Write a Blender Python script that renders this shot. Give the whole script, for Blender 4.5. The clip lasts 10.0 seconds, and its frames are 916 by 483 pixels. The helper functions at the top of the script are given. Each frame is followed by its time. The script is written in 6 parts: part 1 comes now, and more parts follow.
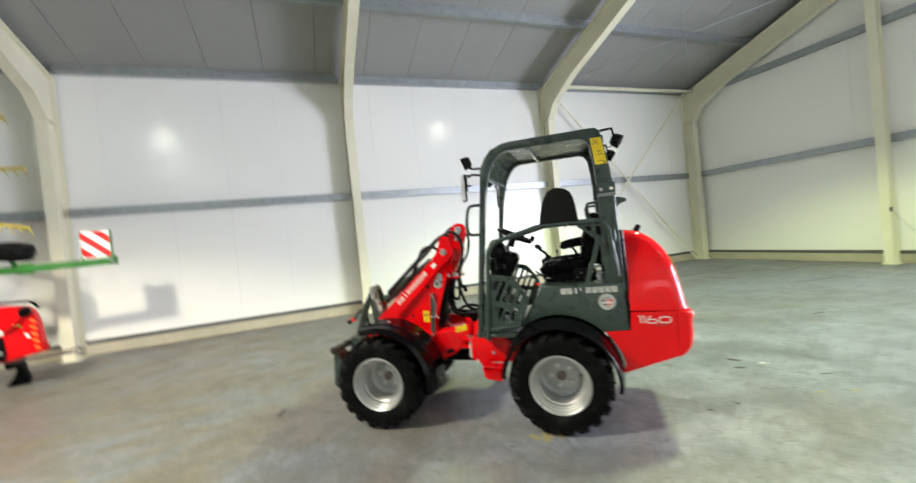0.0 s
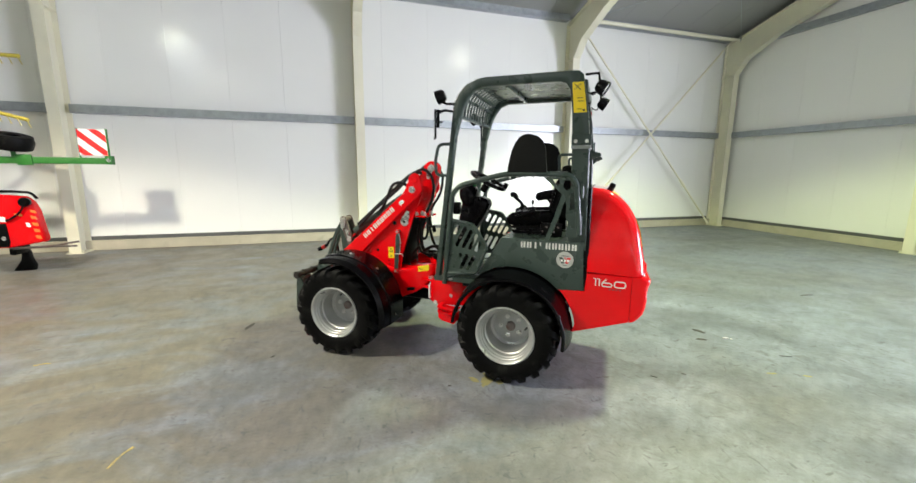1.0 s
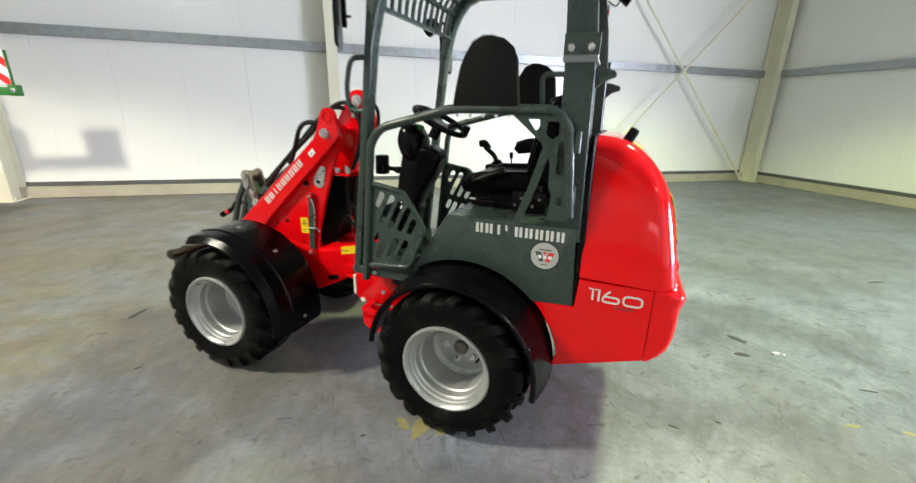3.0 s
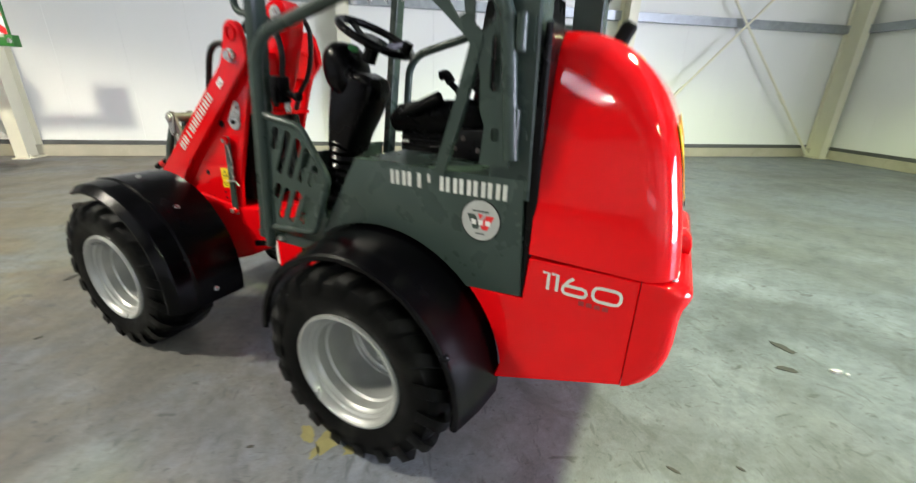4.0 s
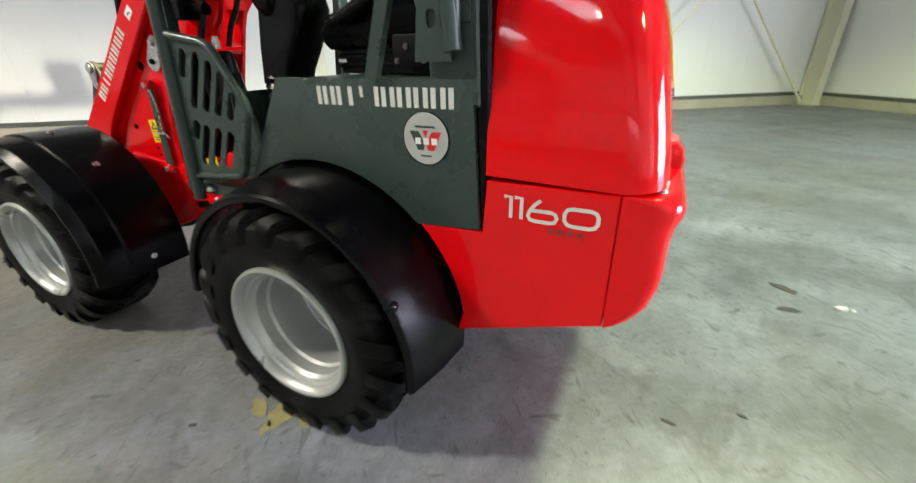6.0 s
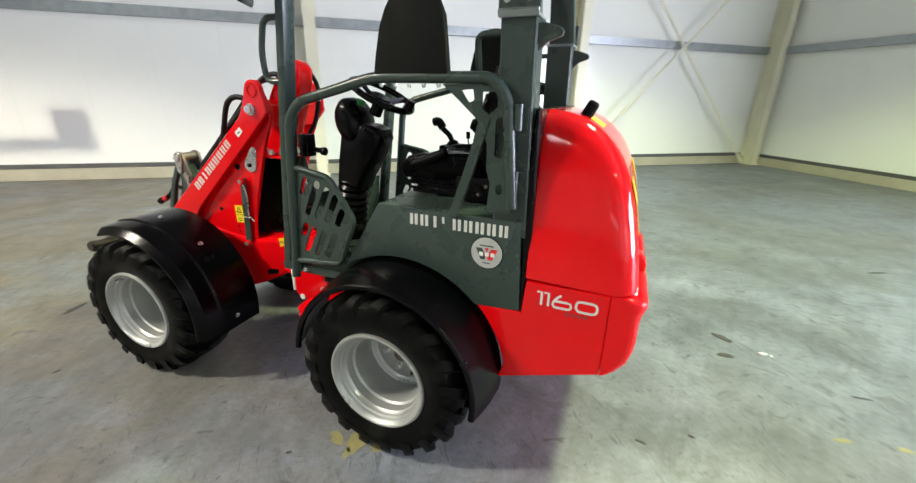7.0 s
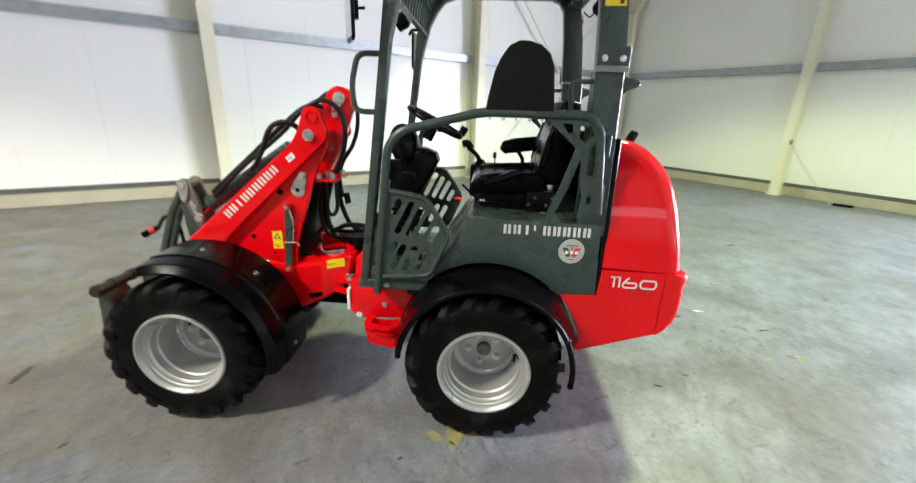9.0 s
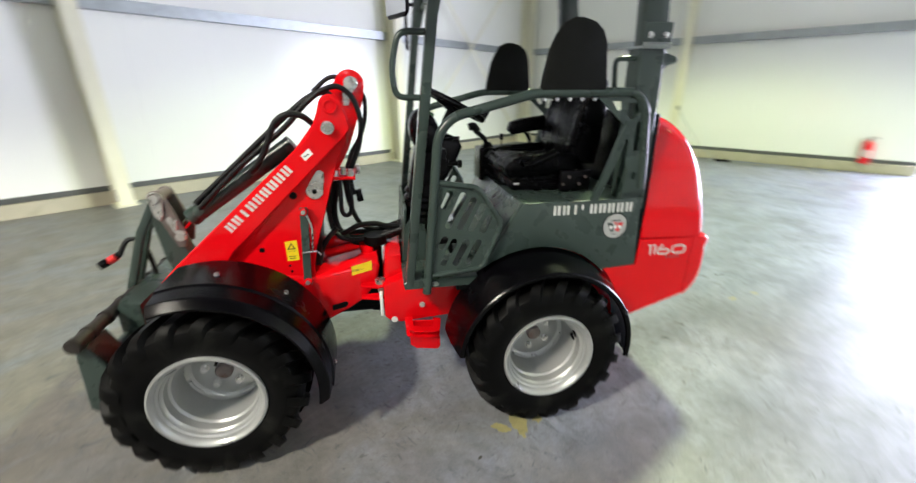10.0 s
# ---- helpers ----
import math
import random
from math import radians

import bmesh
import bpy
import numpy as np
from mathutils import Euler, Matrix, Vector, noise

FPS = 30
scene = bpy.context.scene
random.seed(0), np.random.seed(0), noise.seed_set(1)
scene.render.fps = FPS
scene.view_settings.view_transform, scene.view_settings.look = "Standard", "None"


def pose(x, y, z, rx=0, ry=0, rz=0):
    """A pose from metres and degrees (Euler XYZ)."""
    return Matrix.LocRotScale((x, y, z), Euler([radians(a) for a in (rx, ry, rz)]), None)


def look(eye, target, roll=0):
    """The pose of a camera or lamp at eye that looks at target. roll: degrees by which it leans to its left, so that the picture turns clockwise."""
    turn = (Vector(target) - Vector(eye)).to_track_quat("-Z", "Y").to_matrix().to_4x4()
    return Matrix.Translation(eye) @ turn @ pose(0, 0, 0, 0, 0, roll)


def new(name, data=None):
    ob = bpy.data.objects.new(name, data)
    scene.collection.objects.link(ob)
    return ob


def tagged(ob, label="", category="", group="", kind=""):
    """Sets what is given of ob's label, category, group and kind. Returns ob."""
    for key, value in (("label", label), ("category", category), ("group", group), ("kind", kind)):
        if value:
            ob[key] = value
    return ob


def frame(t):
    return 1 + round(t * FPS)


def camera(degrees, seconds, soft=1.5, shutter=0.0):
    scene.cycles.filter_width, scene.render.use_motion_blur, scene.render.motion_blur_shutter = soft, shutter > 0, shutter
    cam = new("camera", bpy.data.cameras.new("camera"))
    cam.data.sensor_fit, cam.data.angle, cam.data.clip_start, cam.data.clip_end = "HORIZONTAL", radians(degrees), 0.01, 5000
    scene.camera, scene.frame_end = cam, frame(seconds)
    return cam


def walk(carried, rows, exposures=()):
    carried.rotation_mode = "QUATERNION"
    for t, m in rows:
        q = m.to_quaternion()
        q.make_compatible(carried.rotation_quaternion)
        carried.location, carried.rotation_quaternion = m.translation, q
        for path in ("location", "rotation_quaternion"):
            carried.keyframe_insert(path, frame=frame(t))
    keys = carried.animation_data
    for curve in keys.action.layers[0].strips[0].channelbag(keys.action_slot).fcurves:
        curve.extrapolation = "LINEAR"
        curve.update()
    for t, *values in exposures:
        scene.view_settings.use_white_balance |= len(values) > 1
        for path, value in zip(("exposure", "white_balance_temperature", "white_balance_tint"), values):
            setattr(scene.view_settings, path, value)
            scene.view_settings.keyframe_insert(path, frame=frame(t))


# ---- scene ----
cam = camera(97.6, 10.0, soft=1.3, shutter=0.75)
PATH = [
    (0, (0.222, 0.55, 1.521), (0.912, 2.427, 1.483), -5.8),
    (0.2, (0.282, 0.542, 1.514), (0.996, 2.407, 1.402), -3.3),
    (0.5, (0.44, 0.511, 1.538), (1.06, 2.397, 1.297), -0.2),
    (0.7, (0.546, 0.494, 1.527), (1.146, 2.381, 1.246), 2.5),
    (1, (0.654, 0.507, 1.532), (1.241, 2.388, 1.186), 0.4),
    (1.5, (0.848, 0.73, 1.512), (1.413, 2.606, 1.113), 2.9),
    (2, (1.03, 1.007, 1.545), (1.591, 2.874, 1.098), 1.3),
    (2.2, (1.108, 1.094, 1.544), (1.653, 2.955, 1.054), 1.4),
    (3.3, (1.54, 1.58, 1.458), (2.023, 3.413, 0.82), 0.8),
    (3.5, (1.653, 1.654, 1.429), (2.076, 3.493, 0.767), 1.2),
    (4, (1.948, 1.851, 1.278), (2.273, 3.688, 0.558), 1.7),
    (4.5, (2.089, 2.024, 1.096), (2.323, 3.876, 0.377), 2.0),
    (5, (2.153, 2.099, 1.022), (2.409, 3.955, 0.322), 1.2),
    (5.2, (2.145, 2.091, 1.014), (2.408, 3.955, 0.34), 1.2),
    (6.3, (2.013, 1.854, 1.22), (2.369, 3.602, 0.314), -1.4),
    (6.5, (1.932, 1.753, 1.342), (2.3, 3.491, 0.423), 0.4),
    (7, (1.734, 1.632, 1.461), (2.235, 3.444, 0.777), 1.3),
    (7.2, (1.643, 1.598, 1.467), (2.249, 3.363, 0.747), 1.9),
    (7.5, (1.506, 1.559, 1.46), (2.211, 3.312, 0.805), 2.7),
    (8, (1.267, 1.514, 1.465), (2.047, 3.217, 0.763), 0.2),
    (8.2, (1.171, 1.535, 1.489), (1.977, 3.253, 0.859), 1.9),
    (8.5, (0.999, 1.601, 1.509), (1.868, 3.299, 0.909), 1.1),
    (9, (0.794, 1.767, 1.519), (1.852, 3.347, 0.896), 2.1),
    (9.2, (0.733, 1.856, 1.513), (1.856, 3.362, 0.827), 3.2),
    (9.5, (0.639, 2.014, 1.53), (1.834, 3.441, 0.798), 1.2),
    (9.8, (0.484, 2.167, 1.531), (1.746, 3.546, 0.82), 1.2),
    (10, (0.355, 2.259, 1.524), (1.739, 3.52, 0.819), -0.1),
]
walk(cam, [(t, look(eye, target, roll)) for t, eye, target, roll in PATH],
     exposures=[(0, 0.14, 6500, 8), (2.2, 0.14, 6450, 8), (3.5, 0.1, 6350, 8), (4.5, 0.02, 6300, 8), (5.2, -0.02, 6300, 8),
                (6.4, 0.06, 6350, 9), (7.5, 0.15, 6350, 9), (8.5, 0.17, 6350, 9), (9.5, 0.17, 6200, 12), (10, 0.17, 6200, 12)])

# ---- world, lamps, exposure ----
world = bpy.data.worlds.new("world")
scene.world = world
world.use_nodes = True
wn = world.node_tree
sky = wn.nodes.new("ShaderNodeTexSky")
sky.sky_type = "NISHITA"
sky.sun_disc = False
sky.sun_elevation = radians(30)
sky.sun_rotation = radians(200)
wn.links.new(sky.outputs["Color"], wn.nodes["Background"].inputs["Color"])
wn.nodes["Background"].inputs["Strength"].default_value = 0.15
scene.view_settings.exposure = 0.0


def lamp(name, kind, place, power, colour, size=0.3, turn=(0, 0, 0), size_y=None):
    data = bpy.data.lights.new(name, kind)
    data.energy, data.color = power, colour
    if kind == "AREA":
        data.shape = "RECTANGLE" if size_y else "DISK"
        data.size = size
        if size_y:
            data.size_y = size_y
    elif kind == "SUN":
        data.angle = size
    else:
        data.shadow_soft_size = size
    ob = new(name, data)
    ob.matrix_world = pose(*place, *turn)
    return ob


# high-bay lamps under the roof, shining down from their reflectors
GREENISH, ROSY = (0.88, 1.0, 0.5), (1.0, 0.91, 0.745)
# The one at (5.3, -3.5) is an assumed lamp, added as fill.
HIGH_BAYS = ((5.5, 3.6, 5.5, 1530, GREENISH), (-3.9, 3.4, 5.4, 2120, ROSY), (5.3, -3.5, 5.5, 260, GREENISH), (-4.55, -4.05, 5.5, 260, ROSY))
for lx, ly, lz, power, tint in HIGH_BAYS:
    ob = lamp("high_bay_light", "SPOT", (lx, ly, lz), power, tint, 0.3)
    ob.data.spot_size, ob.data.spot_blend = radians(127), 0.28
# daylight through the open gate in the east gable
lamp("gate_daylight", "AREA", (11.95, -1.65, 1.7), 2080, (0.81, 0.80, 1.0), 5.0, (90, 0, 90), 3.3)
lamp("sun", "SUN", (20, -10, 12), 2.0, (1.0, 0.95, 0.88), radians(0.5), (50, 0, 20))

# ---- materials ----


def material(name):
    m = bpy.data.materials.new(name)
    m.use_nodes = True
    nt = m.node_tree
    return m, nt, nt.nodes["Principled BSDF"]


def noise_node(nt, scale, detail=4.0, rough=0.55, coord="Object", stretch=(1, 1, 1)):
    tc = nt.nodes.new("ShaderNodeTexCoord")
    mp = nt.nodes.new("ShaderNodeMapping")
    mp.inputs["Scale"].default_value = stretch
    n = nt.nodes.new("ShaderNodeTexNoise")
    n.inputs["Scale"].default_value = scale
    n.inputs["Detail"].default_value = detail
    n.inputs["Roughness"].default_value = rough
    nt.links.new(tc.outputs[coord], mp.inputs["Vector"])
    nt.links.new(mp.outputs["Vector"], n.inputs["Vector"])
    return n


def ramp(nt, source, stops):
    r = nt.nodes.new("ShaderNodeValToRGB")
    while len(r.color_ramp.elements) < len(stops):
        r.color_ramp.elements.new(0.5)
    for e, (p, c) in zip(r.color_ramp.elements, stops):
        e.position = p
        e.color = (*c, 1) if not isinstance(c, float) else (c, c, c, 1)
    nt.links.new(source, r.inputs["Fac"])
    return r.outputs["Color"]


def mix(nt, fac, a, b, mode="MIX"):
    m = nt.nodes.new("ShaderNodeMix")
    m.data_type, m.blend_type = "RGBA", mode
    for sock, v in ((m.inputs["Factor"], fac), (m.inputs["A"], a), (m.inputs["B"], b)):
        if hasattr(v, "links"):
            nt.links.new(v, sock)
        elif isinstance(v, (int, float)):
            sock.default_value = v
        else:
            sock.default_value = (*v, 1)
    return m.outputs["Result"]


def bumped(nt, bsdf, height, strength, distance=0.01):
    b = nt.nodes.new("ShaderNodeBump")
    b.inputs["Strength"].default_value = strength
    b.inputs["Distance"].default_value = distance
    nt.links.new(height, b.inputs["Height"])
    nt.links.new(b.outputs["Normal"], bsdf.inputs["Normal"])


def simple(name, c, rough=0.5, metal=0.0, vary=0.12, scale=6.0, grain=120.0, bump=0.05, rough_vary=0.12, coat=0.0, dirt=None, dirt_at=0.62, spec=0.5):
    """Colour with a broad and a fine variation, some relief, and dirt in patches of its own."""
    m, nt, b = material(name)
    big = noise_node(nt, scale, 5)
    fine = noise_node(nt, grain, 3)
    dark = tuple(x * (1 - vary) for x in c)
    light = tuple(min(1, x * (1 + vary)) for x in c)
    col = ramp(nt, big.outputs["Fac"], [(0.3, dark), (0.7, light)])
    col = mix(nt, 0.25 * min(1, vary * 4), col, ramp(nt, fine.outputs["Fac"], [(0.35, dark), (0.65, light)]))
    if dirt:
        d = noise_node(nt, scale * 0.7, 8, 0.65)
        d.inputs["Distortion"].default_value = 0.6
        col = mix(nt, ramp(nt, d.outputs["Fac"], [(dirt_at, 0.0), (min(1.0, dirt_at + 0.16), 0.75)]), col, dirt)
    nt.links.new(col, b.inputs["Base Color"])
    r0, r1 = max(0.02, rough - rough_vary), min(1.0, rough + rough_vary)
    nt.links.new(ramp(nt, big.outputs["Fac"], [(0.3, float(r0)), (0.7, float(r1))]), b.inputs["Roughness"])
    b.inputs["Metallic"].default_value = metal
    b.inputs["Specular IOR Level"].default_value = spec
    b.inputs["Coat Weight"].default_value = coat
    b.inputs["Coat Roughness"].default_value = 0.06
    if bump:
        bumped(nt, b, fine.outputs["Fac"], bump, 0.004)
    return m


def concrete_floor():
    m, nt, b = material("power-floated concrete")

    def blot(scale, lo, hi, most, detail=8, rough=0.62, warp=0.6, stretch=(1, 1, 1)):
        n = noise_node(nt, scale, detail, rough, stretch=stretch)
        n.inputs["Distortion"].default_value = warp
        return ramp(nt, n.outputs["Fac"], [(lo, 0.0), (hi, most)])
    mid = noise_node(nt, 1.6, 9, 0.66)
    mid.inputs["Distortion"].default_value = 0.5
    fine = noise_node(nt, 30, 7, 0.72)
    grit = noise_node(nt, 240, 2, 0.6)
    col = ramp(nt, mid.outputs["Fac"], [(0.34, (0.165, 0.18, 0.173)), (0.5, (0.24, 0.26, 0.256)), (0.66, (0.29, 0.312, 0.309))])
    # broad brownish soiling, grey cloudy laitance, rubbed streaks, spots
    col = mix(nt, blot(0.33, 0.45, 0.62, 0.68), col, (0.165, 0.158, 0.108))
    col = mix(nt, blot(0.9, 0.5, 0.72, 0.25, rough=0.7), col, (0.35, 0.37, 0.362))
    col = mix(nt, blot(2.6, 0.52, 0.64, 0.75, rough=0.72, warp=1.0, stretch=(1, 0.8, 1)), col, (0.135, 0.144, 0.132))
    col = mix(nt, blot(1.1, 0.53, 0.65, 0.6, rough=0.72, stretch=(0.7, 1.15, 1)), col, (0.14, 0.142, 0.122))
    col = mix(nt, blot(5.5, 0.58, 0.7, 0.3, rough=0.72, warp=1.2), col, (0.335, 0.352, 0.343))
    col = mix(nt, blot(7.0, 0.62, 0.69, 0.65, rough=0.7, warp=1.5), col, (0.12, 0.118, 0.095))
    # soiled lane towards the west end
    tc = nt.nodes.new("ShaderNodeTexCoord")
    xyz = nt.nodes.new("ShaderNodeSeparateXYZ")
    nt.links.new(tc.outputs["Object"], xyz.inputs["Vector"])
    lane = nt.nodes.new("ShaderNodeMapRange")
    lane.inputs["From Min"].default_value, lane.inputs["From Max"].default_value = 3.4, -0.6
    nt.links.new(xyz.outputs["X"], lane.inputs["Value"])
    soil = mix(nt, 1.0, lane.outputs["Result"], blot(1.3, 0.37, 0.55, 0.95, rough=0.7, warp=0.9, stretch=(0.6, 1.2, 1)), "MULTIPLY")
    col = mix(nt, soil, col, (0.19, 0.158, 0.088))
    col = mix(nt, blot(24, 0.62, 0.68, 0.75, rough=0.7), col, (0.1, 0.1, 0.085))
    # cloudy hand-sized mottling and scattered scuffs
    col = mix(nt, 0.68, col, ramp(nt, noise_node(nt, 4.2, 9, 0.74).outputs["Fac"], [(0.34, (0.3, 0.3, 0.3)), (0.5, (0.5, 0.5, 0.5)), (0.68, (0.7, 0.7, 0.7))]), "OVERLAY")
    col = mix(nt, blot(3.1, 0.585, 0.68, 0.75, rough=0.7, warp=1.6, stretch=(1.3, 0.75, 1)), col, (0.12, 0.12, 0.105))
    col = mix(nt, blot(11, 0.62, 0.68, 0.8, rough=0.6, warp=1.2, stretch=(0.7, 1.6, 1)), col, (0.085, 0.083, 0.07))
    col = mix(nt, blot(15, 0.6, 0.655, 0.75, rough=0.65, warp=0.8, stretch=(1.9, 0.6, 1)), col, (0.095, 0.095, 0.085))
    col = mix(nt, blot(38, 0.64, 0.69, 0.8, rough=0.6, warp=0.5), col, (0.075, 0.073, 0.062))
    col = mix(nt, 0.62, col, ramp(nt, noise_node(nt, 17, 9, 0.75).outputs["Fac"], [(0.36, (0.34, 0.34, 0.33)), (0.5, (0.5, 0.5, 0.5)), (0.64, (0.64, 0.64, 0.64))]), "OVERLAY")
    col = mix(nt, 0.16, col, ramp(nt, grit.outputs["Fac"], [(0.4, (0.17, 0.17, 0.16)), (0.62, (0.45, 0.46, 0.44))]))
    col = mix(nt, 1.0, col, (0.735, 0.755, 0.895), "MULTIPLY")
    nt.links.new(col, b.inputs["Base Color"])
    nt.links.new(ramp(nt, mid.outputs["Fac"], [(0.32, 0.34), (0.68, 0.6)]), b.inputs["Roughness"])
    h = mix(nt, 0.5, fine.outputs["Fac"], grit.outputs["Fac"])
    bumped(nt, b, h, 0.12, 0.004)
    return m


CONCRETE = concrete_floor()
WALL_PANEL = simple("white coated wall panel", (0.83, 0.838, 0.785), 0.18, vary=0.008, scale=0.5, grain=90, bump=0.015, rough_vary=0.0)
# White liner, its colour greyed to stand in for weak light up there.
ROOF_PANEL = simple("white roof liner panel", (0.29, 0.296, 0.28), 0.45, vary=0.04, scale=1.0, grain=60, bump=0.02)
CREAM = simple("cream painted steel", (0.74, 0.72, 0.55), 0.42, vary=0.05, scale=2.0, grain=80, bump=0.03, dirt=(0.55, 0.52, 0.4), dirt_at=0.7)
GALV = simple("galvanised steel", (0.36, 0.39, 0.4), 0.42, 0.75, vary=0.18, scale=9, grain=40, bump=0.03)
FLASHING = simple("grey steel flashing", (0.3, 0.32, 0.33), 0.5, 0.3, vary=0.1, scale=3, bump=0.02)
BASE_TRIM = simple("dark grey base trim", (0.1, 0.105, 0.1), 0.55, 0.2, vary=0.2, scale=3, bump=0.03)
PLINTH = simple("plinth concrete", (0.43, 0.4, 0.3), 0.85, vary=0.14, scale=2.2, grain=90, bump=0.25, dirt=(0.27, 0.25, 0.17), dirt_at=0.55)
RED = simple("red gloss paint", (0.72, 0.002, 0.005), 0.05, vary=0.05, scale=3, grain=300, bump=0.002, rough_vary=0.01, coat=0.0, spec=0.36, dirt=(0.5, 0.004, 0.008), dirt_at=0.72)
GREY = simple("dark green-grey paint", (0.036, 0.054, 0.047), 0.28, spec=0.38, vary=0.06, scale=7, grain=420, bump=0.12, rough_vary=0.02)
BLACK_PLASTIC = simple("black plastic", (0.0018, 0.0016, 0.0022), 0.27, spec=0.17, vary=0.25, scale=5, grain=500, bump=0.05, rough_vary=0.1)
MUDGUARD = simple("black moulded mudguard plastic", (0.0013, 0.0011, 0.0017), 0.21, spec=0.15, vary=0.25, scale=5, grain=420, bump=0.08, rough_vary=0.08)
BLACK_PAINT = simple("black paint", (0.0018, 0.002, 0.002), 0.45, spec=0.1, vary=0.2, scale=6, bump=0.04)
VINYL = simple("black seat vinyl", (0.0015, 0.0015, 0.002), 0.26, spec=0.09, vary=0.25, scale=8, grain=260, bump=0.2, rough_vary=0.1)
FABRIC = simple("black fabric-faced pad", (0.006, 0.0065, 0.006), 0.7, spec=0.15, vary=0.2, scale=10, grain=600, bump=0.25)
RUBBER = simple("tyre rubber", (0.0014, 0.0014, 0.0014), 0.5, spec=0.12, vary=0.3, scale=9, grain=160, bump=0.15, dirt=(0.016, 0.0165, 0.014), dirt_at=0.55)
HOSE = simple("hydraulic hose rubber", (0.006, 0.006, 0.007), 0.5, spec=0.3, vary=0.2, scale=20, grain=400, bump=0.1)
RIM = simple("silver wheel paint", (0.43, 0.44, 0.43), 0.36, 0.55, vary=0.1, scale=6, grain=200, bump=0.03, dirt=(0.4, 0.4, 0.38), dirt_at=0.68)
ZINC = simple("zinc plated steel", (0.62, 0.62, 0.6), 0.3, 0.9, vary=0.12, scale=20, grain=200, bump=0.03)
CHROME = simple("polished rod", (0.75, 0.75, 0.75), 0.12, 1.0, vary=0.05, scale=8, bump=0.0)
GRIMY = simple("grimy dark steel", (0.035, 0.03, 0.028), 0.5, 0.5, vary=0.35, scale=14, grain=120, bump=0.15, dirt=(0.11, 0.06, 0.045), dirt_at=0.6)
WORN = simple("worn bare steel", (0.2, 0.17, 0.16), 0.45, 0.7, vary=0.3, scale=14, grain=120, bump=0.12, dirt=(0.16, 0.08, 0.05), dirt_at=0.52)
YELLOW = simple("yellow sticker", (0.85, 0.62, 0.01), 0.4, vary=0.05, scale=10, bump=0.0)
INK = simple("black print", (0.02, 0.02, 0.02), 0.45, vary=0.1, scale=20, bump=0.0)
SILVER_PRINT = simple("silver-grey print", (0.62, 0.63, 0.6), 0.4, vary=0.06, scale=20, bump=0.0)
BADGE_SILVER = simple("satin badge silver", (0.4, 0.41, 0.4), 0.4, vary=0.08, scale=20, bump=0.0)
WHITE_PRINT = simple("white print", (0.8, 0.8, 0.78), 0.4, vary=0.04, scale=20, bump=0.0)
RED_PRINT = simple("red print", (0.65, 0.02, 0.02), 0.35, vary=0.05, scale=20, bump=0.0)
LENS = simple("clear lamp lens", (0.6, 0.6, 0.58), 0.12, 0.3, vary=0.1, scale=30, bump=0.05)
GREEN = simple("green implement paint", (0.022, 0.15, 0.018), 0.45, vary=0.15, scale=8, bump=0.05, dirt=(0.1, 0.12, 0.05), dirt_at=0.62)
TINE = simple("dusty yellow paint", (0.55, 0.45, 0.06), 0.6, vary=0.15, scale=10, bump=0.1)
ORANGE = simple("orange plastic", (0.8, 0.16, 0.02), 0.4, vary=0.08, scale=10, bump=0.0)

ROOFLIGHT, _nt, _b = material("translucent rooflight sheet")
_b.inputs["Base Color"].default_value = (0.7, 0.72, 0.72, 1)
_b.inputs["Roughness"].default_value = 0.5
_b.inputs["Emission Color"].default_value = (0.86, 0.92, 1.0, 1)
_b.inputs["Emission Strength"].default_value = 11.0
WALL_LIGHT, _nt, _b = material("translucent wall sheet")
_b.inputs["Base Color"].default_value = (0.7, 0.72, 0.72, 1)
_b.inputs["Emission Color"].default_value = (0.9, 0.88, 1.0, 1)
_b.inputs["Emission Strength"].default_value = 2.0
LAMP_LENS, _nt, _b = material("lit lamp lens")
_b.inputs["Emission Color"].default_value = (0.95, 1.0, 0.78, 1)
_b.inputs["Emission Strength"].default_value = 140.0

# ---- mesh helpers ----


def part(name, bm, mat, parent=None, label="", angle=38.0):
    """Links a bmesh as one mesh object, under a thing or part if given."""
    bmesh.ops.recalc_face_normals(bm, faces=bm.faces)
    me = bpy.data.meshes.new(name)
    bm.to_mesh(me)
    bm.free()
    me.materials.append(mat)
    me.shade_smooth()
    me.set_sharp_from_angle(angle=radians(angle))
    ob = new(name, me)
    if parent is not None:
        ob.parent = parent
    if label:
        tagged(ob, label)
    return ob


def thing(name, label, category, m, group=""):
    ob = new(name)
    ob.empty_display_size = 0.2
    ob.matrix_world = m
    return tagged(ob, label, category, group)


def box(bm, lo, hi, bevel=0.0, seg=2):
    got = bmesh.ops.create_cube(bm, size=1.0)["verts"]
    lo, hi = Vector(lo), Vector(hi)
    for v in got:
        v.co = Vector(((lo[i] + hi[i]) / 2 + v.co[i] * (hi[i] - lo[i]) for i in range(3)))
    if bevel:
        es = list({e for v in got for e in v.link_edges})
        bmesh.ops.bevel(bm, geom=es, offset=bevel, segments=seg, affect="EDGES", profile=0.6)
    return bm


